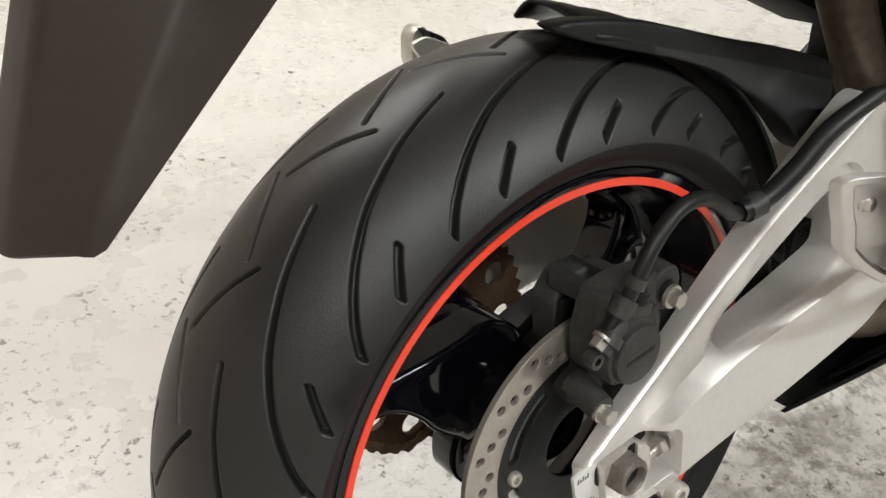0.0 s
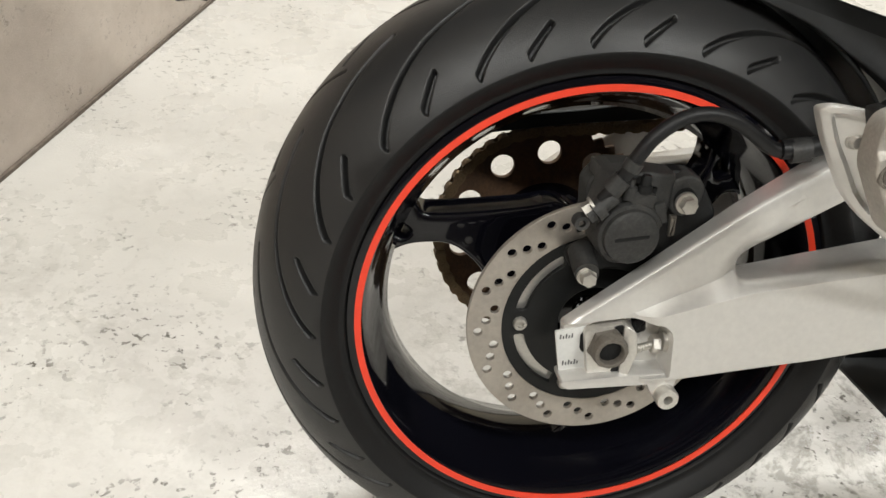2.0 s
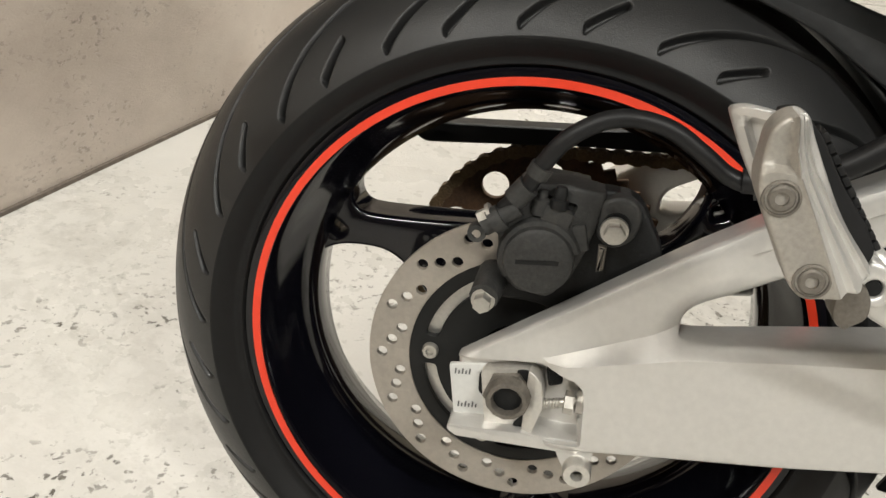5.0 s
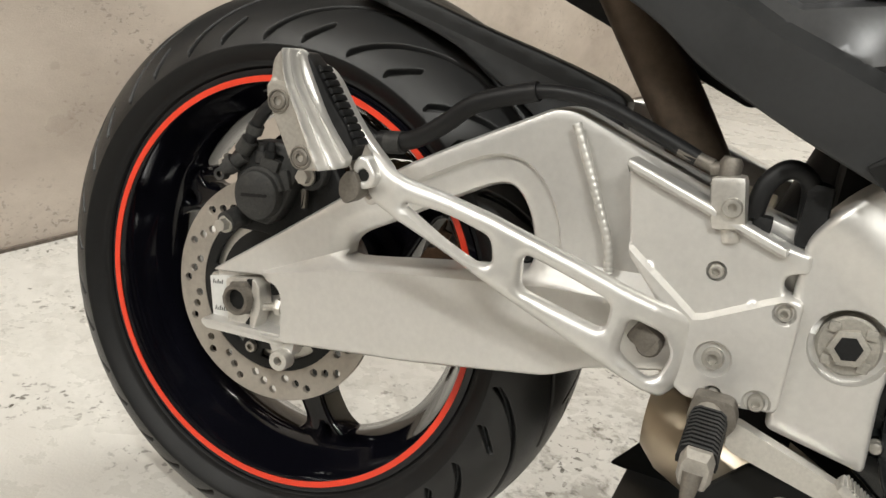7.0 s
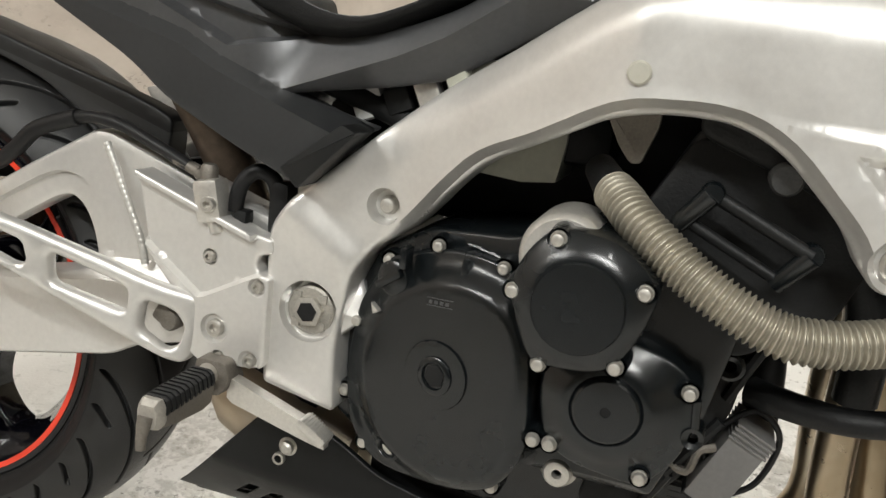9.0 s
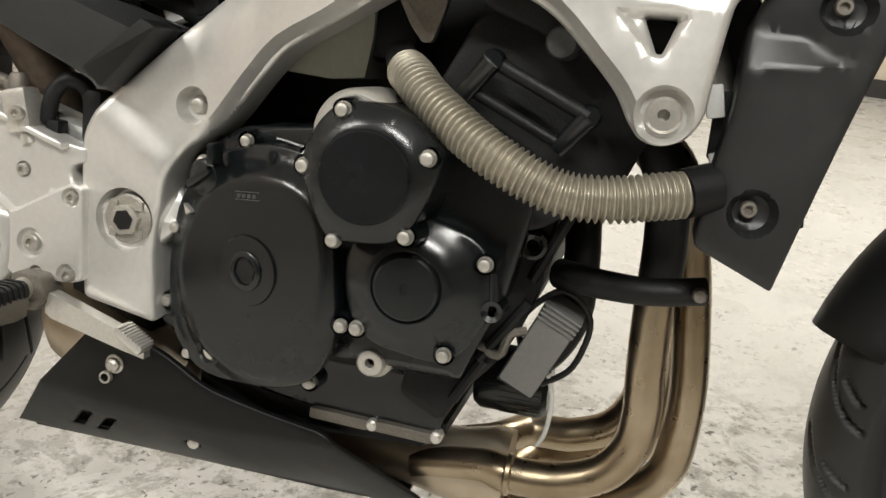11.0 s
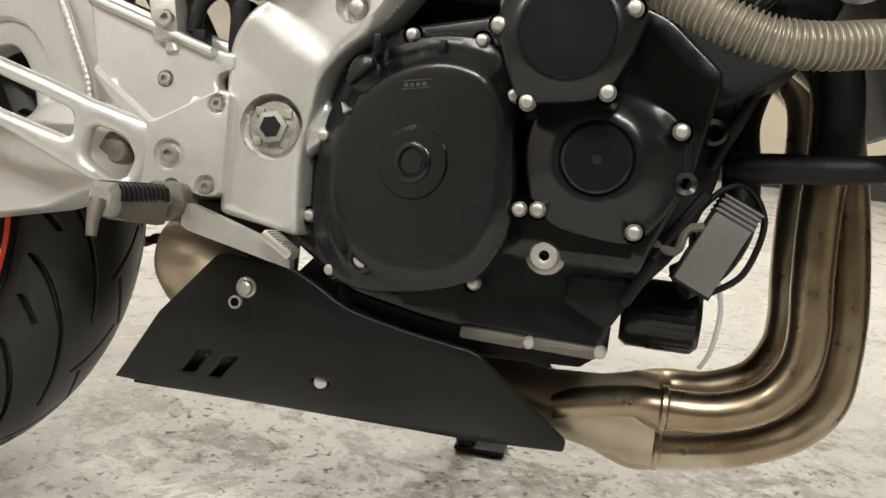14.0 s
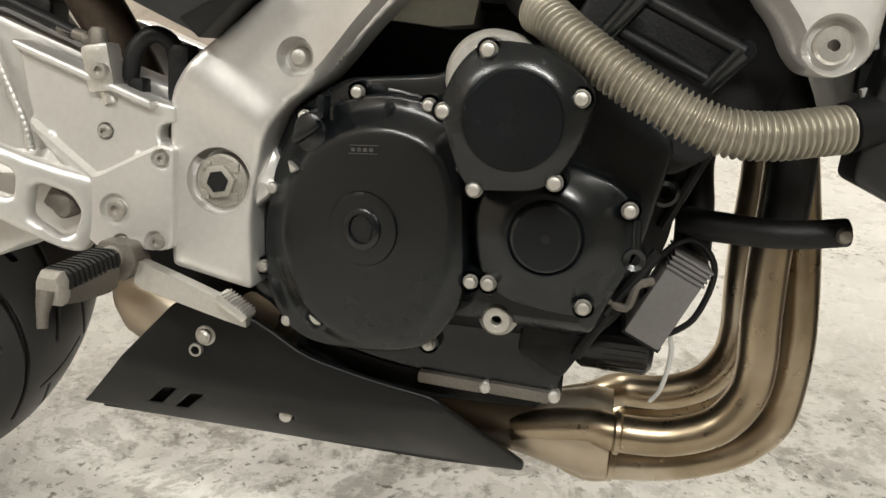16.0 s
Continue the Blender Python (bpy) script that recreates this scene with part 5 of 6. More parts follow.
part("banjo", join(lathe([(0, 0.016), (0.006, 0.016), (0.0085, 0.012), (0.0085, 0)], (0.425, -0.090, 0.222), "z", 16), tube([(0.412, -0.087, 0.226), (0.425, -0.09, 0.228)], 0.006, 10, 1)), DULL, master)
part("master_bolt", socket_bolt(0.434, -0.102, 0.203, 0.0075, 0.005), STEEL, master)
part("reservoir_hose", tube([(0.448, -0.080, 0.196), (0.452, -0.078, 0.222), (0.466, -0.074, 0.236), (0.482, -0.070, 0.228), (0.486, -0.066, 0.200)], 0.0075, 12), HOSE, master)
part("switch", join(box((0.490, -0.066, 0.205), (0.020, 0.024, 0.05), 0.006), box((0.456, -0.078, 0.192), (0.014, 0.016, 0.014), 0.003)), CAST, master)

# -- side cover, seat and rear subframe --
cover = rounded([(0.10, 0.470), (0.266, 0.368), (0.357, 0.323), (0.392, 0.296), (0.467, 0.262), (0.529, 0.238), (0.578, 0.291), (0.508, 0.314), (0.596, 0.330), (0.640, 0.341), (0.711, 0.386), (0.76, 0.415), (0.78, 0.46), (0.72, 0.452), (0.684, 0.424), (0.648, 0.399), (0.600, 0.379), (0.560, 0.370), (0.530, 0.369), (0.498, 0.379), (0.42, 0.402), (0.30, 0.45), (0.20, 0.50)], [0.01, 0.02, 0.02, 0.02, 0.02, 0.006, 0.004, 0.004, 0.01, 0.01, 0.02, 0.02, 0.01, 0.02, 0.02, 0.02, 0.02, 0.01, 0.01, 0.01, 0.02, 0.02, 0.01])
inset = rounded([(0.446, 0.346), (0.500, 0.3575), (0.551, 0.3675), (0.510, 0.3675), (0.420, 0.386), (0.376, 0.3965), (0.30, 0.430), (0.24, 0.456), (0.30, 0.411), (0.343, 0.391)], 0.003)


CREST = np.array([(0.1, 0.48), (0.314, 0.378), (0.405, 0.355), (0.437, 0.339), (0.508, 0.314), (0.578, 0.291)])
BAND = np.array([(0.43, 0.300), (0.506, 0.318), (0.557, 0.338), (0.60, 0.355), (0.642, 0.376), (0.70, 0.415)])


def cover_face(x, z, d):
    p = np.stack([x, z], 1)
    crest = np.interp(x, CREST[:, 0], CREST[:, 1])
    strut = np.clip((crest - z) / 0.012, 0, 1)
    band = np.interp(x, BAND[:, 0], BAND[:, 1])
    y = -0.108 - 0.011 * strut
    here = (1 - strut) * step01(x, 0.46, 0.52)
    y = y + 0.9 * np.maximum(0, band - z) * here
    y = y + 0.55 * np.maximum(0, z - band) * here
    y = y + 0.014 * inside(p, inset) * step01(reach(p, [inset]), 0, 0.005)
    return y


side = part("side_cover", shell(cover, cover_face, -0.075, r=0.003, step=0.0065, edge=0.006, lines=[(CREST, False), (CREST - (0, 0.012), False), (BAND, False), (inset, True), (shrunk(inset, 0.005), True)]), GREY, bike, "dark grey plastic side cover")
second(side, STRUT, lambda x, y, z: (z < np.interp(x, CREST[:, 0], CREST[:, 1]) - 0.0005))
part("cover_end", prism(rounded([(0.512, 0.252), (0.530, 0.236), (0.580, 0.290), (0.566, 0.296)], 0.003), -0.124, -0.085), PLASTIC, side)
seat_line = [(0.30, 0.465), (0.43, 0.402), (0.50, 0.377), (0.540, 0.371), (0.574, 0.376), (0.605, 0.389), (0.640, 0.408), (0.70, 0.446), (0.74, 0.50), (0.70, 0.50), (0.638, 0.420), (0.596, 0.394), (0.558, 0.3845), (0.520, 0.391), (0.490, 0.409), (0.45, 0.436), (0.30, 0.53)]
seat_geo = shell(smooth_loop(seat_line, 4), lambda x, z, d: np.full(len(x), -0.112), 0.255, r=0.004, step=0.02)
# the cushion falls away from its rim towards the middle
seat_geo[0][:, 2] -= 0.30 * (seat_geo[0][:, 1] + 0.112)
part("seat", seat_geo, SEAT, bike, "black vinyl seat")
part("subframe_rail", tube([(0.60, -0.05, 0.30), (0.52, -0.055, 0.325), (0.40, -0.06, 0.36), (0.20, -0.05, 0.44), (0.0, -0.02, 0.52)], 0.012, 12), CAST, bike)
part("tail_floor", loft([[(x, MID + s * w, z + q * 0.01) for s, q in ((-1, -1), (1, -1), (1, 1), (-1, 1))] for x, z, w in ((-0.30, 0.53, 0.09), (0.0, 0.51, 0.085), (0.22, 0.445, 0.08), (0.34, 0.405, 0.075))]), PLASTIC, bike)
part("inner_mudguard", prism(rounded([(0.08, 0.396), (0.150, 0.368), (0.240, 0.334), (0.330, 0.301), (0.420, 0.268), (0.470, 0.30), (0.44, 0.40), (0.30, 0.42), (0.10, 0.47)], 0.008), 0.035, 0.120, 0.003), CAST, bike, "black inner mudguard under the seat")
clutter = assembly("relay_cluster", "small relays and connectors behind the frame")
for x, y, z, s, m in ((0.560, -0.050, 0.312, (0.03, 0.02, 0.03), WHITE_LABEL), (0.590, -0.055, 0.318, (0.024, 0.02, 0.024), PLASTIC), (0.618, -0.062, 0.330, (0.022, 0.018, 0.03), BARE), (0.645, -0.070, 0.345, (0.02, 0.018, 0.03), CREAM), (0.600, -0.045, 0.292, (0.05, 0.02, 0.012), BOX)):
    part("relay", box((x, y, z), s, 0.004, Euler((0, radians(-25), 0)).to_matrix()), m, clutter)
shock = assembly("rear_suspension", "dark rear shock linkage")
part("shock_body", tube([(0.46, 0.05, 0.10), (0.50, 0.06, 0.20), (0.53, 0.06, 0.30)], 0.035, 18, 3), CAST, shock)
part("upper_mount", box((0.55, 0.06, 0.25), (0.10, 0.16, 0.12), 0.02), CAST, shock)
part("link_arm", box((0.47, 0.03, 0.0), (0.10, 0.08, 0.10), 0.02), CAST, shock)
# -- engine --
engine = assembly("engine", "black painted four-cylinder engine")


def case_y(x):
    """The joint face of the crankcase runs outwards towards the front."""
    return -0.070 - 0.30 * np.clip(x - 0.57, 0, 0.2)


block = rounded([(0.555, 0.02), (0.560, 0.12), (0.590, 0.185), (0.640, 0.215), (0.72, 0.225), (0.78, 0.26), (0.86, 0.23), (0.905, 0.19), (0.890, 0.11), (0.865, 0.05), (0.845, -0.005), (0.835, -0.045), (0.77, -0.042), (0.684, -0.032), (0.614, -0.018)], 0.01)
part("crankcase", shell(block, lambda x, z, d: np.maximum(case_y(x) + 0.012, np.where(z < 0.06, -0.062 - 0.060 * step01(z, 0.010, 0.045), -0.2)), 0.20, r=0.004, step=0.008, closed=True), ENGINE, engine, "black crankcase")
rim_line = smooth_loop([(0.574, 0.068), (0.577, 0.110), (0.584, 0.142), (0.607, 0.178), (0.646, 0.199), (0.687, 0.206), (0.727, 0.198), (0.748, 0.160), (0.757, 0.104), (0.758, 0.062), (0.744, 0.026), (0.720, 0.006), (0.667, -0.008), (0.614, -0.008), (0.583, 0.020)], 4)
raised = smooth_loop([(0.598, 0.088), (0.612, 0.140), (0.642, 0.168), (0.683, 0.180), (0.722, 0.172), (0.742, 0.145), (0.748, 0.103), (0.744, 0.060), (0.726, 0.026), (0.692, 0.011), (0.650, 0.012), (0.615, 0.035)], 4)


def clutch_face(x, z, d):
    p = np.stack([x, z], 1)
    y = case_y(x) - 0.006
    up = np.where(inside(p, raised), reach(p, [raised]), -reach(p, [raised]))
    y = y - 0.016 * step01(up, -0.021, 0.004)
    q = np.hypot(x - 0.672, z - 0.100)
    return y - 0.0026 * (1 - step01(q, 0.0290, 0.0305))

clutch = part("clutch_cover", shell(rim_line, clutch_face, lambda x, z: case_y(x) + 0.012, r=0.003, step=0.0048, edge=0.005, lines=[(raised, True), (shrunk(raised, 0.004), True), (shrunk(raised, -0.010), True)] + rings((0.672, 0.100, 0.0292), (0.672, 0.100, 0.0303))), ENGINE, bike, "black clutch cover")
TILT = math.degrees(-math.atan(0.30))


def on_cover(geo, x, y, z):
    """Set on the slanting face of the clutch cover."""
    return turned(geo, pose(x, y, z, rz=TILT))


part("centre_plug", on_cover(lathe([(0.0112, 0.004), (0.0112, -0.0010), (0.0120, -0.0022), (0.0152, -0.0022), (0.0168, -0.0010), (0.0172, 0.0012), (0.0185, 0.0018)], (0, 0, 0), n=36), 0.672, -0.1256, 0.100), ENGINE, clutch)
part("plug_socket", on_cover(hexagon(0, 0, 0.0102, -0.0006, 0.0004, 0.3, 0), 0.672, -0.1256, 0.100), CAST, clutch)
part("cast_mark", on_cover(join(prism([(-0.013, 0.0060), (0.013, 0.0085), (0.013, 0.0092), (-0.013, 0.0067)], -0.0006, 0.001, 0), prism([(-0.013, -0.0005), (0.013, 0.0020), (0.013, 0.0027), (-0.013, 0.0002)], -0.0006, 0.001, 0), *[prism([(-0.011 + 0.0055 * k, 0.0016 + 0.0005 * k), (-0.0075 + 0.0055 * k, 0.0019 + 0.0005 * k), (-0.0075 + 0.0055 * k, 0.0049 + 0.0005 * k), (-0.011 + 0.0055 * k, 0.0046 + 0.0005 * k)], -0.0006, 0.001, 0) for k in range(4)]), 0.668, -0.1214, 0.158), GREY, clutch, "small raised cast mark")
part("pointer", on_cover(prism([(-0.0040, 0.0050), (0.0050, -0.0010), (-0.0010, -0.0045)], -0.0020, 0.004, 0.0006), 0.6049, -0.1030, 0.1396), BARE, clutch, "small bare metal pointer")
part("oil_filler_cap", join(on_cover(lathe([(0, -0.010), (0.0125, -0.010), (0.0155, -0.008), (0.0160, 0.004), (0.0185, 0.005), (0.0185, 0.014)], (0, 0, 0), n=30), 0.620, -0.096, 0.170), on_cover(box((0, -0.012, 0), (0.029, 0.007, 0.0075), 0.002, Euler((0, radians(-35), 0)).to_matrix()), 0.620, -0.096, 0.170)), ENGINE, clutch)
sight = part("sight_glass", on_cover(lathe([(0, 0.001), (0.0085, 0.001), (0.0095, -0.003), (0.0105, -0.0040), (0.0135, -0.003), (0.0140, 0.010)], (0, 0, 0), n=28), 0.633, -0.1035, 0.0165), ENGINE, clutch)
part("sight_lens", on_cover(lathe([(0, -0.0022), (0.0070, -0.0017), (0.0092, 0.0005)], (0, 0, 0), n=24), 0.633, -0.1035, 0.0165), PLUG, clutch, "pale oil sight lens")
for x, y, z in ((0.655, -0.100, 0.205), (0.717, -0.118, 0.201), (0.606, -0.082, 0.180), (0.580, -0.0775, 0.117), (0.573, -0.074, 0.046), (0.599, -0.080, 0.002), (0.663, -0.098, -0.002), (0.731, -0.114, 0.009), (0.749, -0.132, 0.158), (0.764, -0.140, 0.072)):
    part("boss", lathe([(0.0085, 0), (0.0095, 0.02)], (x, y, z), n=16), ENGINE, clutch)
    part("cover_bolt", flange_bolt(x, y, z, 0.0052, 0.006), STEEL, clutch)
for x, z in ((0.684, 0.192), (0.630, 0.192)):
    part("rib", box((x, -0.108, z), (0.006, 0.02, 0.018), 0.002), ENGINE, clutch)
for k in range(3):
    part("rim_fin", tube([(0.678 + 0.012 * k, -0.090 - 0.004 * k, 0.2085 - 0.001 * k), (0.716 + 0.006 * k, -0.098 - 0.004 * k, 0.206 - 0.004 * k)], 0.0022, 8, 1), ENGINE, clutch)

# upper front cover (round) with its silver collar behind it
gen_line = smooth_loop([(0.736, 0.205), (0.742, 0.186), (0.758, 0.152), (0.785, 0.150), (0.815, 0.156), (0.832, 0.180), (0.842, 0.212), (0.838, 0.228), (0.812, 0.248), (0.785, 0.253), (0.762, 0.250), (0.745, 0.232)], 4)


def gen_face(x, z, d):
    q = np.hypot(x - 0.789, z - 0.200)
    return -0.178 - 0.012 * (1 - step01(q, 0.034, 0.058)) - 0.003 * (1 - step01(q, 0.033, 0.0345))


gen = part("generator_cover", shell(gen_line, gen_face, -0.10, r=0.003, step=0.0048, edge=0.005, lines=rings((0.789, 0.200, 0.036), (0.789, 0.200, 0.033), (0.789, 0.200, 0.0345), (0.789, 0.200, 0.043))), ENGINE, bike, "round black generator cover")
part("collar", lathe([(0.0, -0.158), (0.030, -0.158), (0.0335, -0.155), (0.0350, -0.150), (0.0355, -0.10), (0.03, -0.09)], (0.768, 0, 0.2265), n=40), BARE, gen, "bare aluminium collar")
for x, y, z in ((0.767, -0.182, 0.246), (0.833, -0.183, 0.219), (0.765, -0.176, 0.149), (0.821, -0.180, 0.160), (0.739, -0.180, 0.202)):
    part("boss", lathe([(0.0085, 0), (0.010, 0.03)], (x, y, z), n=16), ENGINE, gen)
    part("cover_bolt", flange_bolt(x, y, z, 0.0056, 0.0065), STEEL, gen)

small_line = smooth_loop([(0.764, 0.132), (0.768, 0.090), (0.780, 0.070), (0.800, 0.060), (0.846, 0.055), (0.866, 0.070), (0.880, 0.096), (0.884, 0.132), (0.872, 0.152), (0.850, 0.164), (0.822, 0.170), (0.785, 0.166)], 4)


def small_face(x, z, d):
    q = np.hypot(x - 0.818, z - 0.115)
    y = -0.140 - 0.014 * (1 - step01(q, 0.030, 0.060))
    return y + 0.0016 * (1 - step01(np.abs(q - 0.0272), 0.0, 0.0014))


small = part("starter_cover", shell(small_line, small_face, -0.09, r=0.003, step=0.0048, edge=0.005, lines=rings((0.818, 0.115, 0.034), (0.818, 0.115, 0.0272), (0.818, 0.115, 0.0258), (0.818, 0.115, 0.0286), (0.818, 0.115, 0.044))), ENGINE, bike, "black starter gear cover")
part("cap", lathe([(0.004, -0.0005), (0.004, -0.0035), (0.009, -0.0035), (0.0240, -0.0033), (0.0256, -0.0020), (0.0259, 0.003)], (0.818, -0.1535, 0.115), n=40), ENGINE, small)
part("cap_socket", hexagon(0.818, 0.115, 0.0052, -0.1560, -0.152, 0, 0), CAST, small)
for x, y, z in ((0.778, -0.142, 0.073), (0.876, -0.146, 0.141), (0.851, -0.144, 0.064)):
    part("boss", lathe([(0.0085, 0), (0.0095, 0.03)], (x, y, z), n=16), ENGINE, small)
    part("cover_bolt", flange_bolt(x, y, z, 0.0056, 0.0065), STEEL, small)
part("blind_boss", lathe([(0.0045, -0.004), (0.0085, -0.006), (0.0095, 0.02)], (0.884, -0.136, 0.104), n=18), ENGINE, small)
part("rib", tube([(0.882, -0.138, 0.134), (0.884, -0.138, 0.112)], 0.004, 10, 1), ENGINE, small)
part("drain_plug", lathe([(0.0042, 0.004), (0.0042, -0.005), (0.0068, -0.006), (0.0105, -0.005), (0.0125, -0.002), (0.0125, 0.004), (0.016, 0.008), (0.018, 0.05)], (0.785, -0.116, 0.038), n=28), STEEL, engine, "pale oil gallery plug")
part("oil_pan", loft([[(x, y, z) for y, z in ((-0.055, z1), (-0.055, z0), (0.20, z0 - 0.004), (0.20, z1))] for x, z0, z1 in ((0.60, -0.045, -0.01), (0.66, -0.062, -0.02), (0.82, -0.056, -0.03), (0.842, -0.04, -0.03))]), CAST, engine)
for k, (x0, x1) in enumerate(((0.716, 0.773), (0.779, 0.833))):
    mid = (x0 + x1) / 2
    part("pan_flange", box((mid, -0.058, -0.0395 - 0.02 * (mid - 0.77)), (x1 - x0, 0.022, 0.011), 0.003, Euler((0, radians(2), 0)).to_matrix()), DULL, engine, "bare metal oil pan flange")
    part("flange_rib", box((mid, -0.0665, -0.0395 - 0.02 * (mid - 0.77)), (x1 - x0 - 0.010, 0.006, 0.0045), 0.0015), DULL, engine)
    part("pan_bolt", lathe([(0, -0.014), (0.0035, -0.014), (0.0055, -0.012), (0.0055, 0)], (x1 + 0.003, -0.056, -0.0395), n=14), BARE, engine)

# cylinder block and head leaning forward, cam cover ribs, intake boots
part("cylinder_block", shell(rounded([(0.80, 0.235), (0.845, 0.325), (0.915, 0.345), (0.985, 0.255), (0.965, 0.205), (0.905, 0.165), (0.86, 0.17)], 0.01), level(-0.115), 0.22, r=0.004, step=0.012, closed=True), CAST, engine)
part("cam_cover", shell(rounded([(0.846, 0.330), (0.86, 0.41), (0.95, 0.40), (1.0, 0.32), (0.985, 0.26), (0.93, 0.30)], 0.012), level(-0.132), 0.22, r=0.006, step=0.012, closed=True), CAST, engine)
for x, z in ((0.865, 0.291), (0.938, 0.259)):
    part("stud", join(tube([(x, -0.150, z), (x - 0.020, -0.142, z - 0.026)], [0.008, 0.007], 12, 1), lathe([(0, -0.013), (0.0075, -0.013), (0.009, -0.009), (0.009, 0)], (x, -0.140, z), n=14)), ENGINE, engine)
part("head_bar", tube([(0.865, -0.146, 0.291), (0.938, -0.150, 0.259)], 0.0055, 10, 1), CAST, engine)
part("head_bar", tube([(0.850, -0.140, 0.268), (0.922, -0.144, 0.236)], 0.0045, 10, 1), CAST, engine)
part("head_plug", lathe([(0, -0.004), (0.010, -0.004), (0.012, 0), (0.012, 0.03)], (0.912, -0.142, 0.308), n=22), CALIPER, engine)
part("head_bracket", prism(rounded([(0.772, 0.345), (0.819, 0.345), (0.818, 0.328), (0.809, 0.300), (0.801, 0.299), (0.790, 0.312)], 0.003), -0.112, -0.102), DULL, engine, "dull cast bracket under the frame")
part("airbox", box((0.70, 0.06, 0.31), (0.16, 0.20, 0.06), 0.02), CAST, engine)
part("coolant_bottle", loft([[(x, y, z) for y, z in ((-0.046, z0), (0.05, z0), (0.05, 0.36), (-0.046, 0.36))] for x, z0 in ((0.640, 0.266), (0.705, 0.262), (0.735, 0.266), (0.74, 0.30))]), CREAM, engine, "cream plastic bottle behind the frame")
part("dark_core", box((0.72, 0.09, 0.28), (0.26, 0.12, 0.16), 0.02), CAST, engine)

part("front_case", shell(rounded([(0.84, 0.20), (0.925, 0.215), (0.918, 0.160), (0.912, 0.110), (0.900, 0.075), (0.885, 0.045), (0.860, 0.015), (0.840, -0.02), (0.80, 0.0)], 0.008), level(-0.078), 0.22, r=0.004, step=0.012, closed=True), CAST, engine)
part("case_boss", lathe([(0.005, -0.012), (0.009, -0.014), (0.012, -0.012), (0.014, 0.01)], (0.903, -0.078, 0.150), n=20), ENGINE, engine)
for x0, z0, x1, z1 in ((0.868, 0.045, 0.905, 0.10), (0.850, 0.005, 0.872, 0.045), (0.905, 0.12, 0.935, 0.19)):
    part("case_rib", tube([(x0, -0.082, z0), (x1, -0.080, z1)], 0.005, 8, 1), CAST, engine)

# -- ribbed air duct --
duct_path = smooth_loop([(0.793, -0.116, 0.277), (0.804, -0.131, 0.2715), (0.824, -0.150, 0.257), (0.872, -0.170, 0.228), (0.922, -0.175, 0.207), (0.958, -0.170, 0.205), (0.990, -0.161, 0.210), (1.013, -0.152, 0.214)], 24, False)
seg = np.concatenate([[0], np.cumsum(np.linalg.norm(np.diff(duct_path, axis=0), axis=1))])
even = np.linspace(0, seg[-1], 720)
duct_path = np.stack([np.interp(even, seg, duct_path[:, k]) for k in range(3)], 1)
duct_r = 0.0153 + 0.0018 * np.sin(even / 0.0050 * 2 * math.pi)
part("air_duct", tube(duct_path, duct_r, 22, 1), RIBBED, bike, "beige-silver ribbed flexible air duct", 60)
part("duct_collar", tube([(1.010, -0.153, 0.214), (1.030, -0.142, 0.220)], 0.0178, 20, 1), CAST, bike)
part("duct_collar", tube([(0.776, -0.080, 0.288), (0.793, -0.116, 0.277)], [0.013, 0.0150], 20, 1), CAST, bike)

# -- radiator shroud, lower pipe, rectifier box, oil filter --
shroud = rounded([(1.079, 0.153), (1.022, 0.178), (1.026, 0.230), (1.034, 0.272), (1.036, 0.330), (1.045, 0.352), (1.066, 0.380), (1.090, 0.404), (1.118, 0.430), (1.152, 0.428), (1.140, 0.378), (1.128, 0.336), (1.112, 0.283), (1.097, 0.226)], [0.003, 0.006, 0.01, 0.006, 0.008, 0.02, 0.02, 0.02, 0.01, 0.004, 0.02, 0.02, 0.02, 0.02])


KINK_UP = np.array([(1.02, 0.331), (1.045, 0.329), (1.081, 0.326), (1.104, 0.314), (1.14, 0.314)])
KINK_LOW = np.array([(1.02, 0.298), (1.055, 0.305), (1.104, 0.3105), (1.14, 0.3115)])


def shroud_face(x, z, d):
    up = np.interp(x, KINK_UP[:, 0], KINK_UP[:, 1])
    low = np.interp(x, KINK_LOW[:, 0], KINK_LOW[:, 1])
    y = -0.141 - 0.011 * np.maximum(np.clip((up - z) / (up - low), 0, 1), step01(x, 1.070, 1.110)) + 0.05 * np.maximum(0, z - 0.35)
    for cx, cz in ((1.096, 0.347), (1.058, 0.206)):
        y = y + 0.013 * (1 - step01(np.hypot(x - cx, (z - cz) * 1.15), 0.0125, 0.0175))
    return y


rad = part("radiator_shroud", shell(shroud, shroud_face, -0.105, r=0.004, step=0.0065, edge=0.006, lines=rings((1.096, 0.347, 0.0125), (1.096, 0.347, 0.0175), (1.058, 0.206, 0.0125), (1.058, 0.206, 0.0175)) + [(KINK_UP[:-1], False), (KINK_LOW[:-1], False)]), SHROUD, bike, "black plastic radiator shroud")
for x, y, z in ((1.094, -0.138, 0.349), (1.056, -0.142, 0.208)):
    part("shroud_screw", socket_bolt(x, y, z, 0.0062, 0.004), DULL, rad)
part("radiator", box((1.060, 0.085, 0.275), (0.03, 0.33, 0.19), 0.006, Euler((0, radians(-20), 0)).to_matrix()), CAST, bike, "black radiator core")
# added white blocks standing in for bright floor showing through the gap
for centre, size, lean in (((1.023, -0.118, 0.279), (0.013, 0.010, 0.024), -12), ((1.031, -0.118, 0.236), (0.010, 0.010, 0.014), -20)):
    part("bright_gap_block", box(centre, size, 0.002, Euler((0, radians(lean), 0)).to_matrix()), WHITE_LABEL, bike, "added white block for the bright gap beside the shroud")
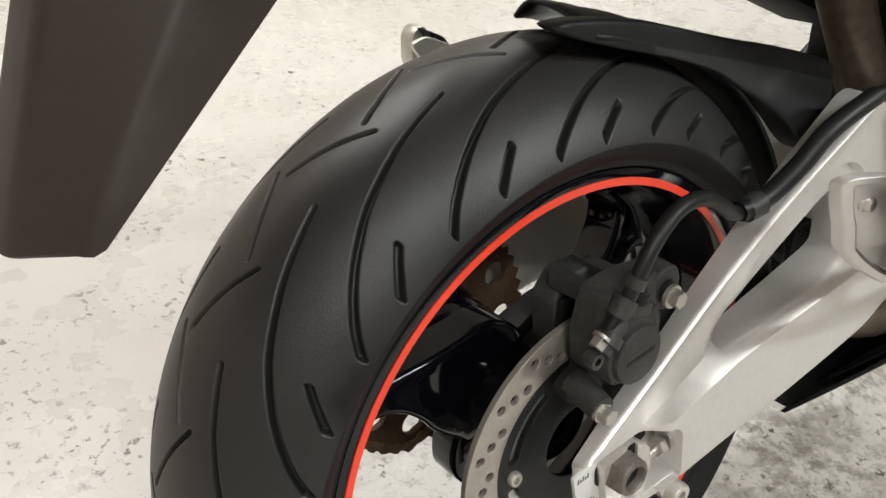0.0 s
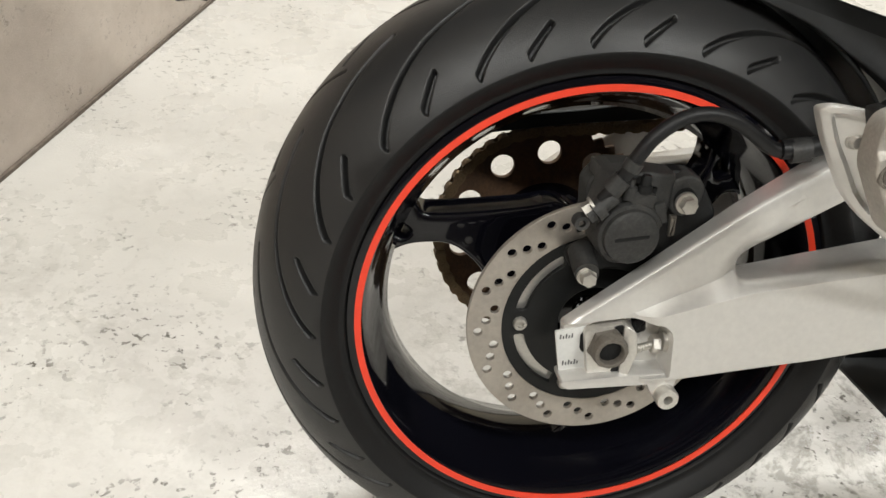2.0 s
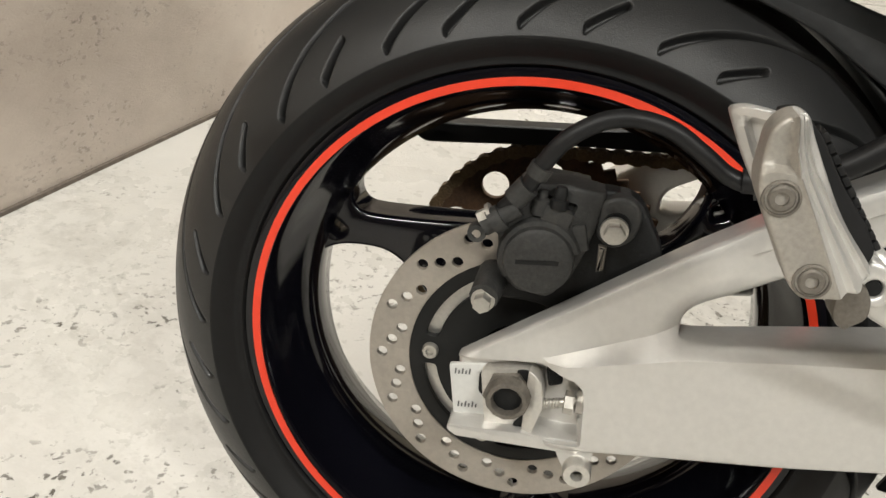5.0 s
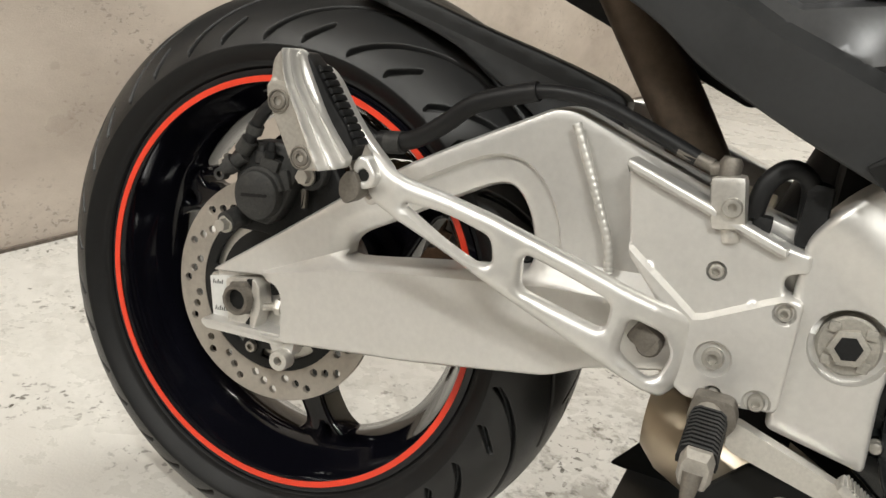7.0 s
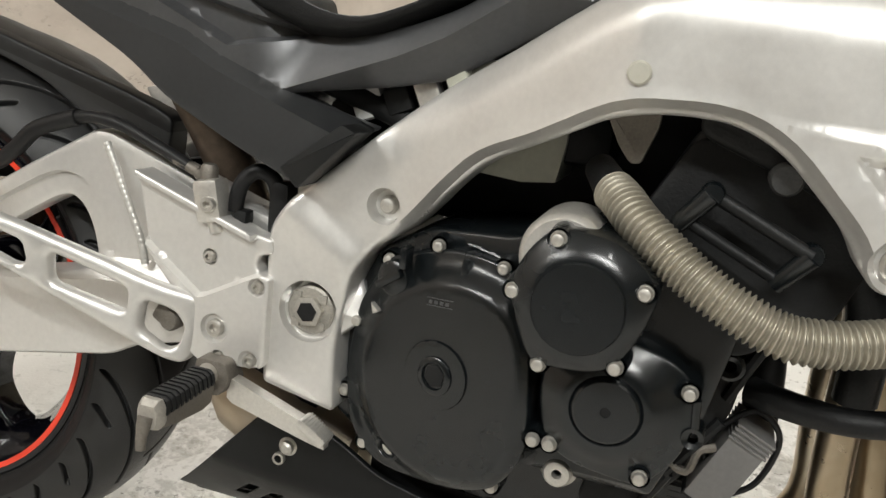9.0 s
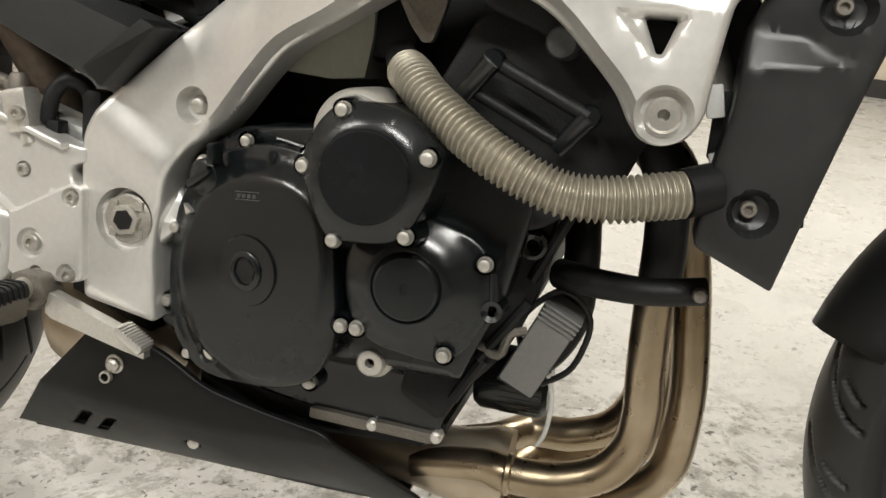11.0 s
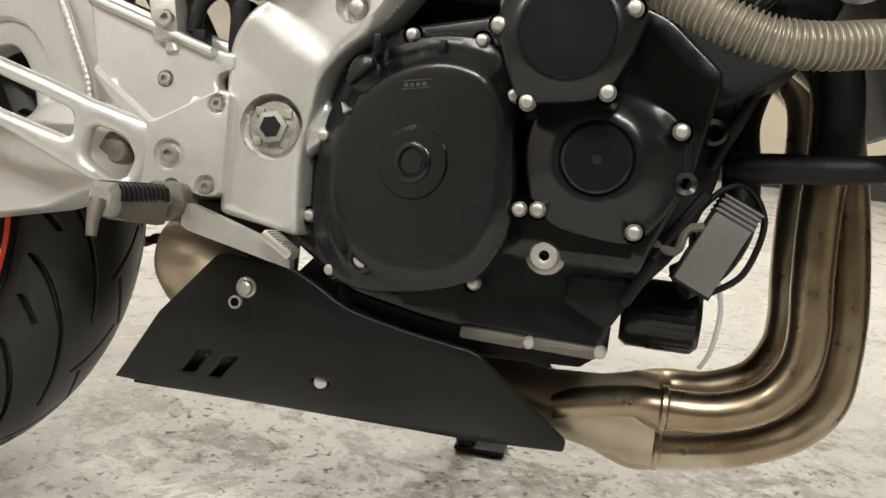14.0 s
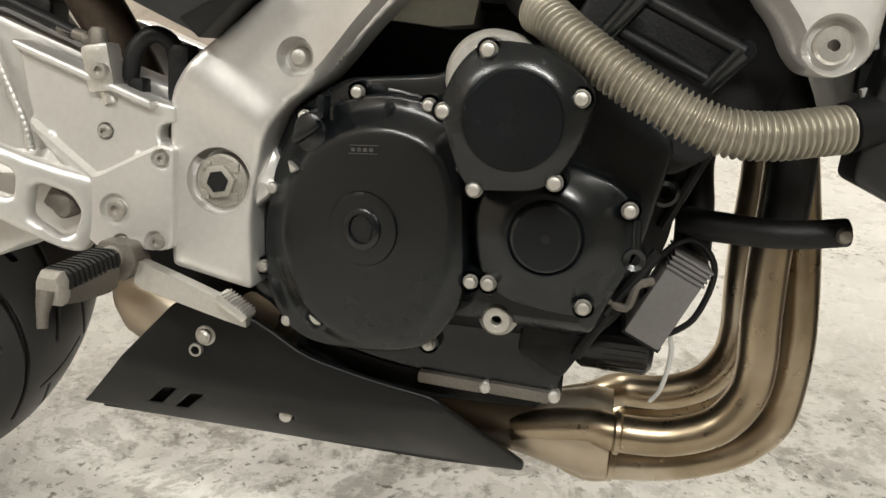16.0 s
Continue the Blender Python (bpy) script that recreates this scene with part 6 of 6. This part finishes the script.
part("radiator_bracket", join(box((1.030, -0.105, 0.262), (0.012, 0.012, 0.05), 0.002), box((1.036, -0.110, 0.225), (0.02, 0.03, 0.012), 0.002)), CAST, bike)
part("lower_stay", join(tube([(0.925, -0.060, 0.124), (0.960, -0.085, 0.126), (1.00, -0.095, 0.128), (1.041, -0.090, 0.134)], [0.013, 0.012, 0.011, 0.011], 14, 4)), CAST, bike, "black radiator stay")
part("stay_bolt", lathe([(0, -0.020), (0.0045, -0.020), (0.006, -0.017), (0.006, 0)], (1.036, -0.088, 0.133), n=16), DULL, bike)
part("water_hose", tube([(0.895, -0.03, 0.025), (0.922, -0.02, 0.045), (0.938, -0.01, 0.080), (0.938, 0.0, 0.125), (0.935, 0.02, 0.175), (0.955, 0.03, 0.225), (1.0, 0.03, 0.250)], 0.0165, 16), HOSE, bike, "black coolant hose")
box_turn = Euler((0, radians(25), 0)).to_matrix()
rect = part("regulator_box", box((0.918, -0.056, 0.0600), (0.033, 0.050, 0.079), 0.003, box_turn), BOX, bike, "plain grey regulator box with fins")
for k in range(4):
    off = Vector((0.0, -0.001, 0.0380 - 0.0042 * k))
    at = Vector((0.918, -0.056, 0.0600)) + box_turn @ off
    part("fin", box(tuple(at), (0.0350, 0.052, 0.0020), 0.0006, box_turn), BOX, rect)
part("box_lip", box(tuple(Vector((0.918, -0.056, 0.0600)) + box_turn @ Vector((0, 0, -0.0385))), (0.0345, 0.046, 0.006), 0.001, box_turn), CAST, rect)
part("regulator_stay", tube([(0.862, -0.080, 0.060), (0.885, -0.085, 0.052), (0.892, -0.08, 0.070), (0.905, -0.075, 0.074)], 0.004, 8, 4), DULL, bike)
part("oil_filter", lathe([(0, 0.060), (0.028, 0.060), (0.033, 0.055), (0.033, -0.005), (0.028, -0.012), (0, -0.012)], (0.862, 0.045, -0.012), "x", 36), ENGINE, bike, "black oil filter")
for k in range(12):
    a = radians(150 + 12 * k)
    part("filter_flute", box((0.8955, 0.045 + 0.0315 * math.cos(a), -0.012 + 0.0315 * math.sin(a)), (0.040, 0.004, 0.004), 0.001, Euler((a, 0, 0)).to_matrix()), ENGINE, bike)
part("wire", tube([(0.925, -0.045, 0.030), (0.931, -0.040, 0.005), (0.928, -0.03, -0.03), (0.921, -0.02, -0.048)], 0.0022, 8, 5), WHITE_LABEL, bike, "thin white wire")
part("loom", tube([(0.90, -0.06, 0.055), (0.90, -0.075, 0.085), (0.93, -0.07, 0.112), (0.955, -0.05, 0.085), (0.945, -0.045, 0.04), (0.92, -0.045, 0.02)], 0.0028, 8, 6), HOSE, bike)

# added black pipe: gives the header tops behind it their shade
part("header_shade_pipe", tube([(0.985, -0.040, 0.245), (1.000, -0.040, 0.21), (1.006, -0.036, 0.17), (1.007, -0.030, 0.125)], 0.0185, 16), CAST, bike, "added black pipe standing in for the shaded header tops")

# -- exhaust --
exhaust = assembly("exhaust", "heat tinted stainless exhaust headers")


INNER = [(0.900, -0.0905), (0.945, -0.087), (0.984, -0.070), (1.005, -0.040), (1.010, -0.008), (1.0075, 0.035), (1.006, 0.09), (1.007, 0.15), (1.002, 0.205), (0.975, 0.240), (0.945, 0.250)]
OUTER = [(0.902, -0.138), (0.945, -0.132), (0.985, -0.120), (1.019, -0.101), (1.042, -0.073), (1.0485, -0.035), (1.049, 0.016), (1.042, 0.08), (1.033, 0.135), (1.015, 0.205), (0.975, 0.240), (0.945, 0.250)]


def header(y, way, r):
    start = [(0.800, 0.02 + 0.4 * y, -0.108), (0.868, 0.6 * y + 0.01, way[0][1] - 0.002)]
    return tube(start + [(x, y, z) for x, z in way], [0.017, 0.017] + [r] * len(way), 28, 7)


for y, way in ((-0.002, INNER), (0.040, OUTER), (0.115, INNER), (0.158, OUTER)):
    part("header_pipe", header(y, way, 0.0178), HEADER, exhaust, "gold-brown heat tinted header pipe")
part("collector", loft([[(x, 0.045 + w * math.cos(a), z + h * math.sin(a)) for a in np.arange(28) / 28 * 2 * math.pi] for x, z, w, h in ((0.892, -0.112, 0.050, 0.043), (0.872, -0.112, 0.053, 0.0445), (0.866, -0.112, 0.051, 0.042), (0.840, -0.112, 0.047, 0.036), (0.790, -0.108, 0.040, 0.030), (0.70, -0.095, 0.035, 0.028), (0.55, -0.07, 0.035, 0.028))]), COLLECTOR, exhaust, "welded matt beige collector")
for y, z in ((-0.002, -0.0905), (0.040, -0.138)):
    part("weld_ring", lathe([(0.0178, -0.004), (0.0205, -0.002), (0.0205, 0.002), (0.0178, 0.004)], (0.897, y, z), "x", 28), HEADER, exhaust)
part("muffler_box", loft([[(x, 0.02 + w * math.cos(a), z + h * math.sin(a)) for a in np.arange(24) / 24 * 2 * math.pi] for x, z, w, h in ((0.56, -0.07, 0.05, 0.04), (0.49, -0.045, 0.06, 0.05), (0.445, -0.028, 0.062, 0.050), (0.415, -0.020, 0.055, 0.044), (0.398, -0.012, 0.040, 0.036))]), COLLECTOR, exhaust)
part("link_pipe", tube([(0.44, 0.036, -0.02), (0.440, 0.028, 0.05), (0.432, 0.014, 0.12), (0.412, 0.008, 0.185), (0.379, 0.006, 0.240), (0.329, 0.006, 0.310), (0.273, 0.010, 0.385), (0.19, 0.030, 0.48)], 0.0245, 22, 6), PIPE, exhaust, "dull bronze stained rear exhaust pipe")

# -- belly pan --
belly = rounded([(0.355, -0.142), (0.372, -0.126), (0.424, -0.072), (0.492, 0.004), (0.560, 0.000), (0.585, -0.012), (0.615, -0.030), (0.674, -0.043), (0.736, -0.052), (0.770, -0.088), (0.815, -0.133), (0.813, -0.147), (0.73, -0.150), (0.57, -0.148), (0.45, -0.147)], [0.004, 0.01, 0.02, 0.008, 0.01, 0.01, 0.02, 0.02, 0.01, 0.01, 0.006, 0.004, 0.02, 0.02, 0.01])
slots = [rounded([(0.440 + k * 0.029, -0.120 - 0.001 * k), (0.455 + k * 0.027, -0.119 - 0.001 * k), (0.484 + k * 0.027, -0.089 - 0.003 * k), (0.470 + k * 0.027, -0.090 - 0.003 * k)], 0.0025) for k in range(2)]
slots.append(circle(0.588, -0.106, 0.0085, 16, 0.55))


def belly_y(x, z):
    """Upright above, then turning in under the exhaust."""
    base = np.interp(x, [0.36, 0.50, 0.74, 0.82], [-0.070, -0.078, -0.078, -0.060])
    turn = np.interp(x, [0.36, 0.50, 0.62, 0.76, 0.82], [-0.050, -0.064, -0.068, -0.060, -0.055])
    t = np.clip((turn - z) / (turn + 0.147), 0, 1)
    return base + (0.004 - base) * (0.75 * t + 0.25 * t * t)


pan_side = shell(belly, lambda x, z, d: belly_y(x, z), lambda x, z: belly_y(x, z) + 0.006, slots, r=0.0025, step=0.008, edge=0.006, closed=True)
pan_far = (pan_side[0] * np.array([1, -1, 1]) + np.array([0, 2 * MID, 0]), [tuple(reversed(f)) for f in pan_side[1]])
pan_floor = box((0.585, MID, -0.1445), (0.42, 0.146, 0.004), 0.001)
liner = shell(rounded([(0.425, -0.128), (0.545, -0.130), (0.56, -0.07), (0.455, -0.066)], 0.01), lambda x, z, d: belly_y(x, z) + 0.014, lambda x, z: belly_y(x, z) + 0.017, r=0.001, step=0.01, closed=True)
bpan = part("belly_pan", join(pan_side, pan_far, pan_floor, liner), PAN, bike, "matt black belly pan")
part("pan_bolt", join(lathe([(0, -0.008), (0.004, -0.008), (0.0065, -0.006), (0.0072, -0.002), (0.0095, -0.001), (0.0095, 0.002)], (0.522, -0.0775, -0.024), n=22)), STEEL, bpan)
part("pan_rivet", lathe([(0, -0.0020), (0.0035, -0.0018), (0.0062, -0.0004), (0.0062, 0.004)], (0.588, belly_y(np.array([0.588]), np.array([-0.106]))[0] + 0.001, -0.106), n=18), BARE, bpan, "pale push rivet")
part("pan_spacer", lathe([(0.004, -0.006), (0.006, -0.006), (0.0065, 0)], (0.514, -0.076, -0.038), n=18), STEEL, bpan)

# -- side stand on the far side --
stand = assembly("side_stand", "black side stand resting on the floor")
part("stand_leg", tube([(0.52, 0.20, -0.03), (0.60, 0.31, -0.15), (0.668, 0.40, -0.258)], 0.012, 12, 3), CAST, stand)
part("stand_foot", box((0.684, 0.405, -0.261), (0.07, 0.04, 0.008), 0.003, Euler((radians(9), 0, 0)).to_matrix()), CAST, stand)

# -- front wheel, mudguard and fork --
FX, FZ = 1.466, -0.012
front = assembly("front_wheel", "black front wheel with red rim tape")
part("tyre", moved(tyre_geo(0.300, 0.062, 0.058, 0.2285, [[(0.0, -0.008), (0.4, -0.025), (0.7, -0.045), (0.8, -0.055)], [(0.3, -0.035), (0.5, -0.052)]], 22, 600, 60), FX, MID, FZ), RUBBER, front, "black front tyre", 175)
part("rim", moved(lathe(rim_profile(0.050, 0.2285, 0.190), (0, MID, 0), n=96), FX, 0, FZ), GLOSS, front, "", 30)
part("rim_stripe", lathe([(0.2153, 0.0008), (0.2153, -0.0004), (0.2227, -0.0008), (0.2227, 0.0008)], (FX, 0.0255, FZ), n=120), RED, front, "bright red reflective rim tape")
for deg in (30, 150, 270):
    part("spoke", moved(turned(moved(spoke_mesh, 0, 0.0, 0), Matrix.Rotation(radians(-deg), 4, "Y")), FX, 0, FZ), GLOSS, front)
part("brake_disc", shell(circle(FX, FZ, 0.155, 72), level(0.008), 0.013, [circle(FX, FZ, 0.115, 60)], r=0.0006, step=0.02, closed=True), DISC, front)
fender = assembly("front_mudguard", "black plastic front mudguard")
fv, ff = [], []
for i, a in enumerate(np.radians(np.linspace(60, 163, 26))):
    w = 0.072 - 0.02 * max(0, (i - 20) / 5)
    for j, q in enumerate(np.linspace(-1, 1, 11)):
        rr = 0.327 - 0.055 * abs(q) ** 2.4
        fv.append((FX + rr * math.cos(a), MID + w * q, FZ + rr * math.sin(a)))
ff = [(i * 11 + j, i * 11 + j + 1, (i + 1) * 11 + j + 1, (i + 1) * 11 + j) for i in range(25) for j in range(10)]
skin = part("fender", (np.array(fv), ff), PLASTIC, fender)
skin.modifiers.new("thick", "SOLIDIFY").thickness = 0.003
fork = assembly("front_fork", "black front fork legs")
for y in (-0.03, 0.185):
    part("fork_leg", tube([(FX - 0.03, y, FZ + 0.0), (FX - 0.12, y, FZ + 0.25), (FX - 0.26, y, FZ + 0.62)], [0.027, 0.027, 0.024], 20, 1), GLOSS, fork)
part("axle", tube([(FX, -0.05, FZ), (FX, 0.205, FZ)], 0.012, 16, 1), STEEL, fork)
tank = part("fuel_tank", loft([[(x, MID + w * math.cos(a), z + h * math.sin(a)) for a in np.arange(28) / 28 * 2 * math.pi] for x, z, w, h in ((0.70, 0.46, 0.08, 0.02), (0.76, 0.50, 0.14, 0.07), (0.90, 0.53, 0.20, 0.10), (1.04, 0.53, 0.20, 0.10), (1.14, 0.52, 0.12, 0.08))]), SILVER, bike, "silver fuel tank")
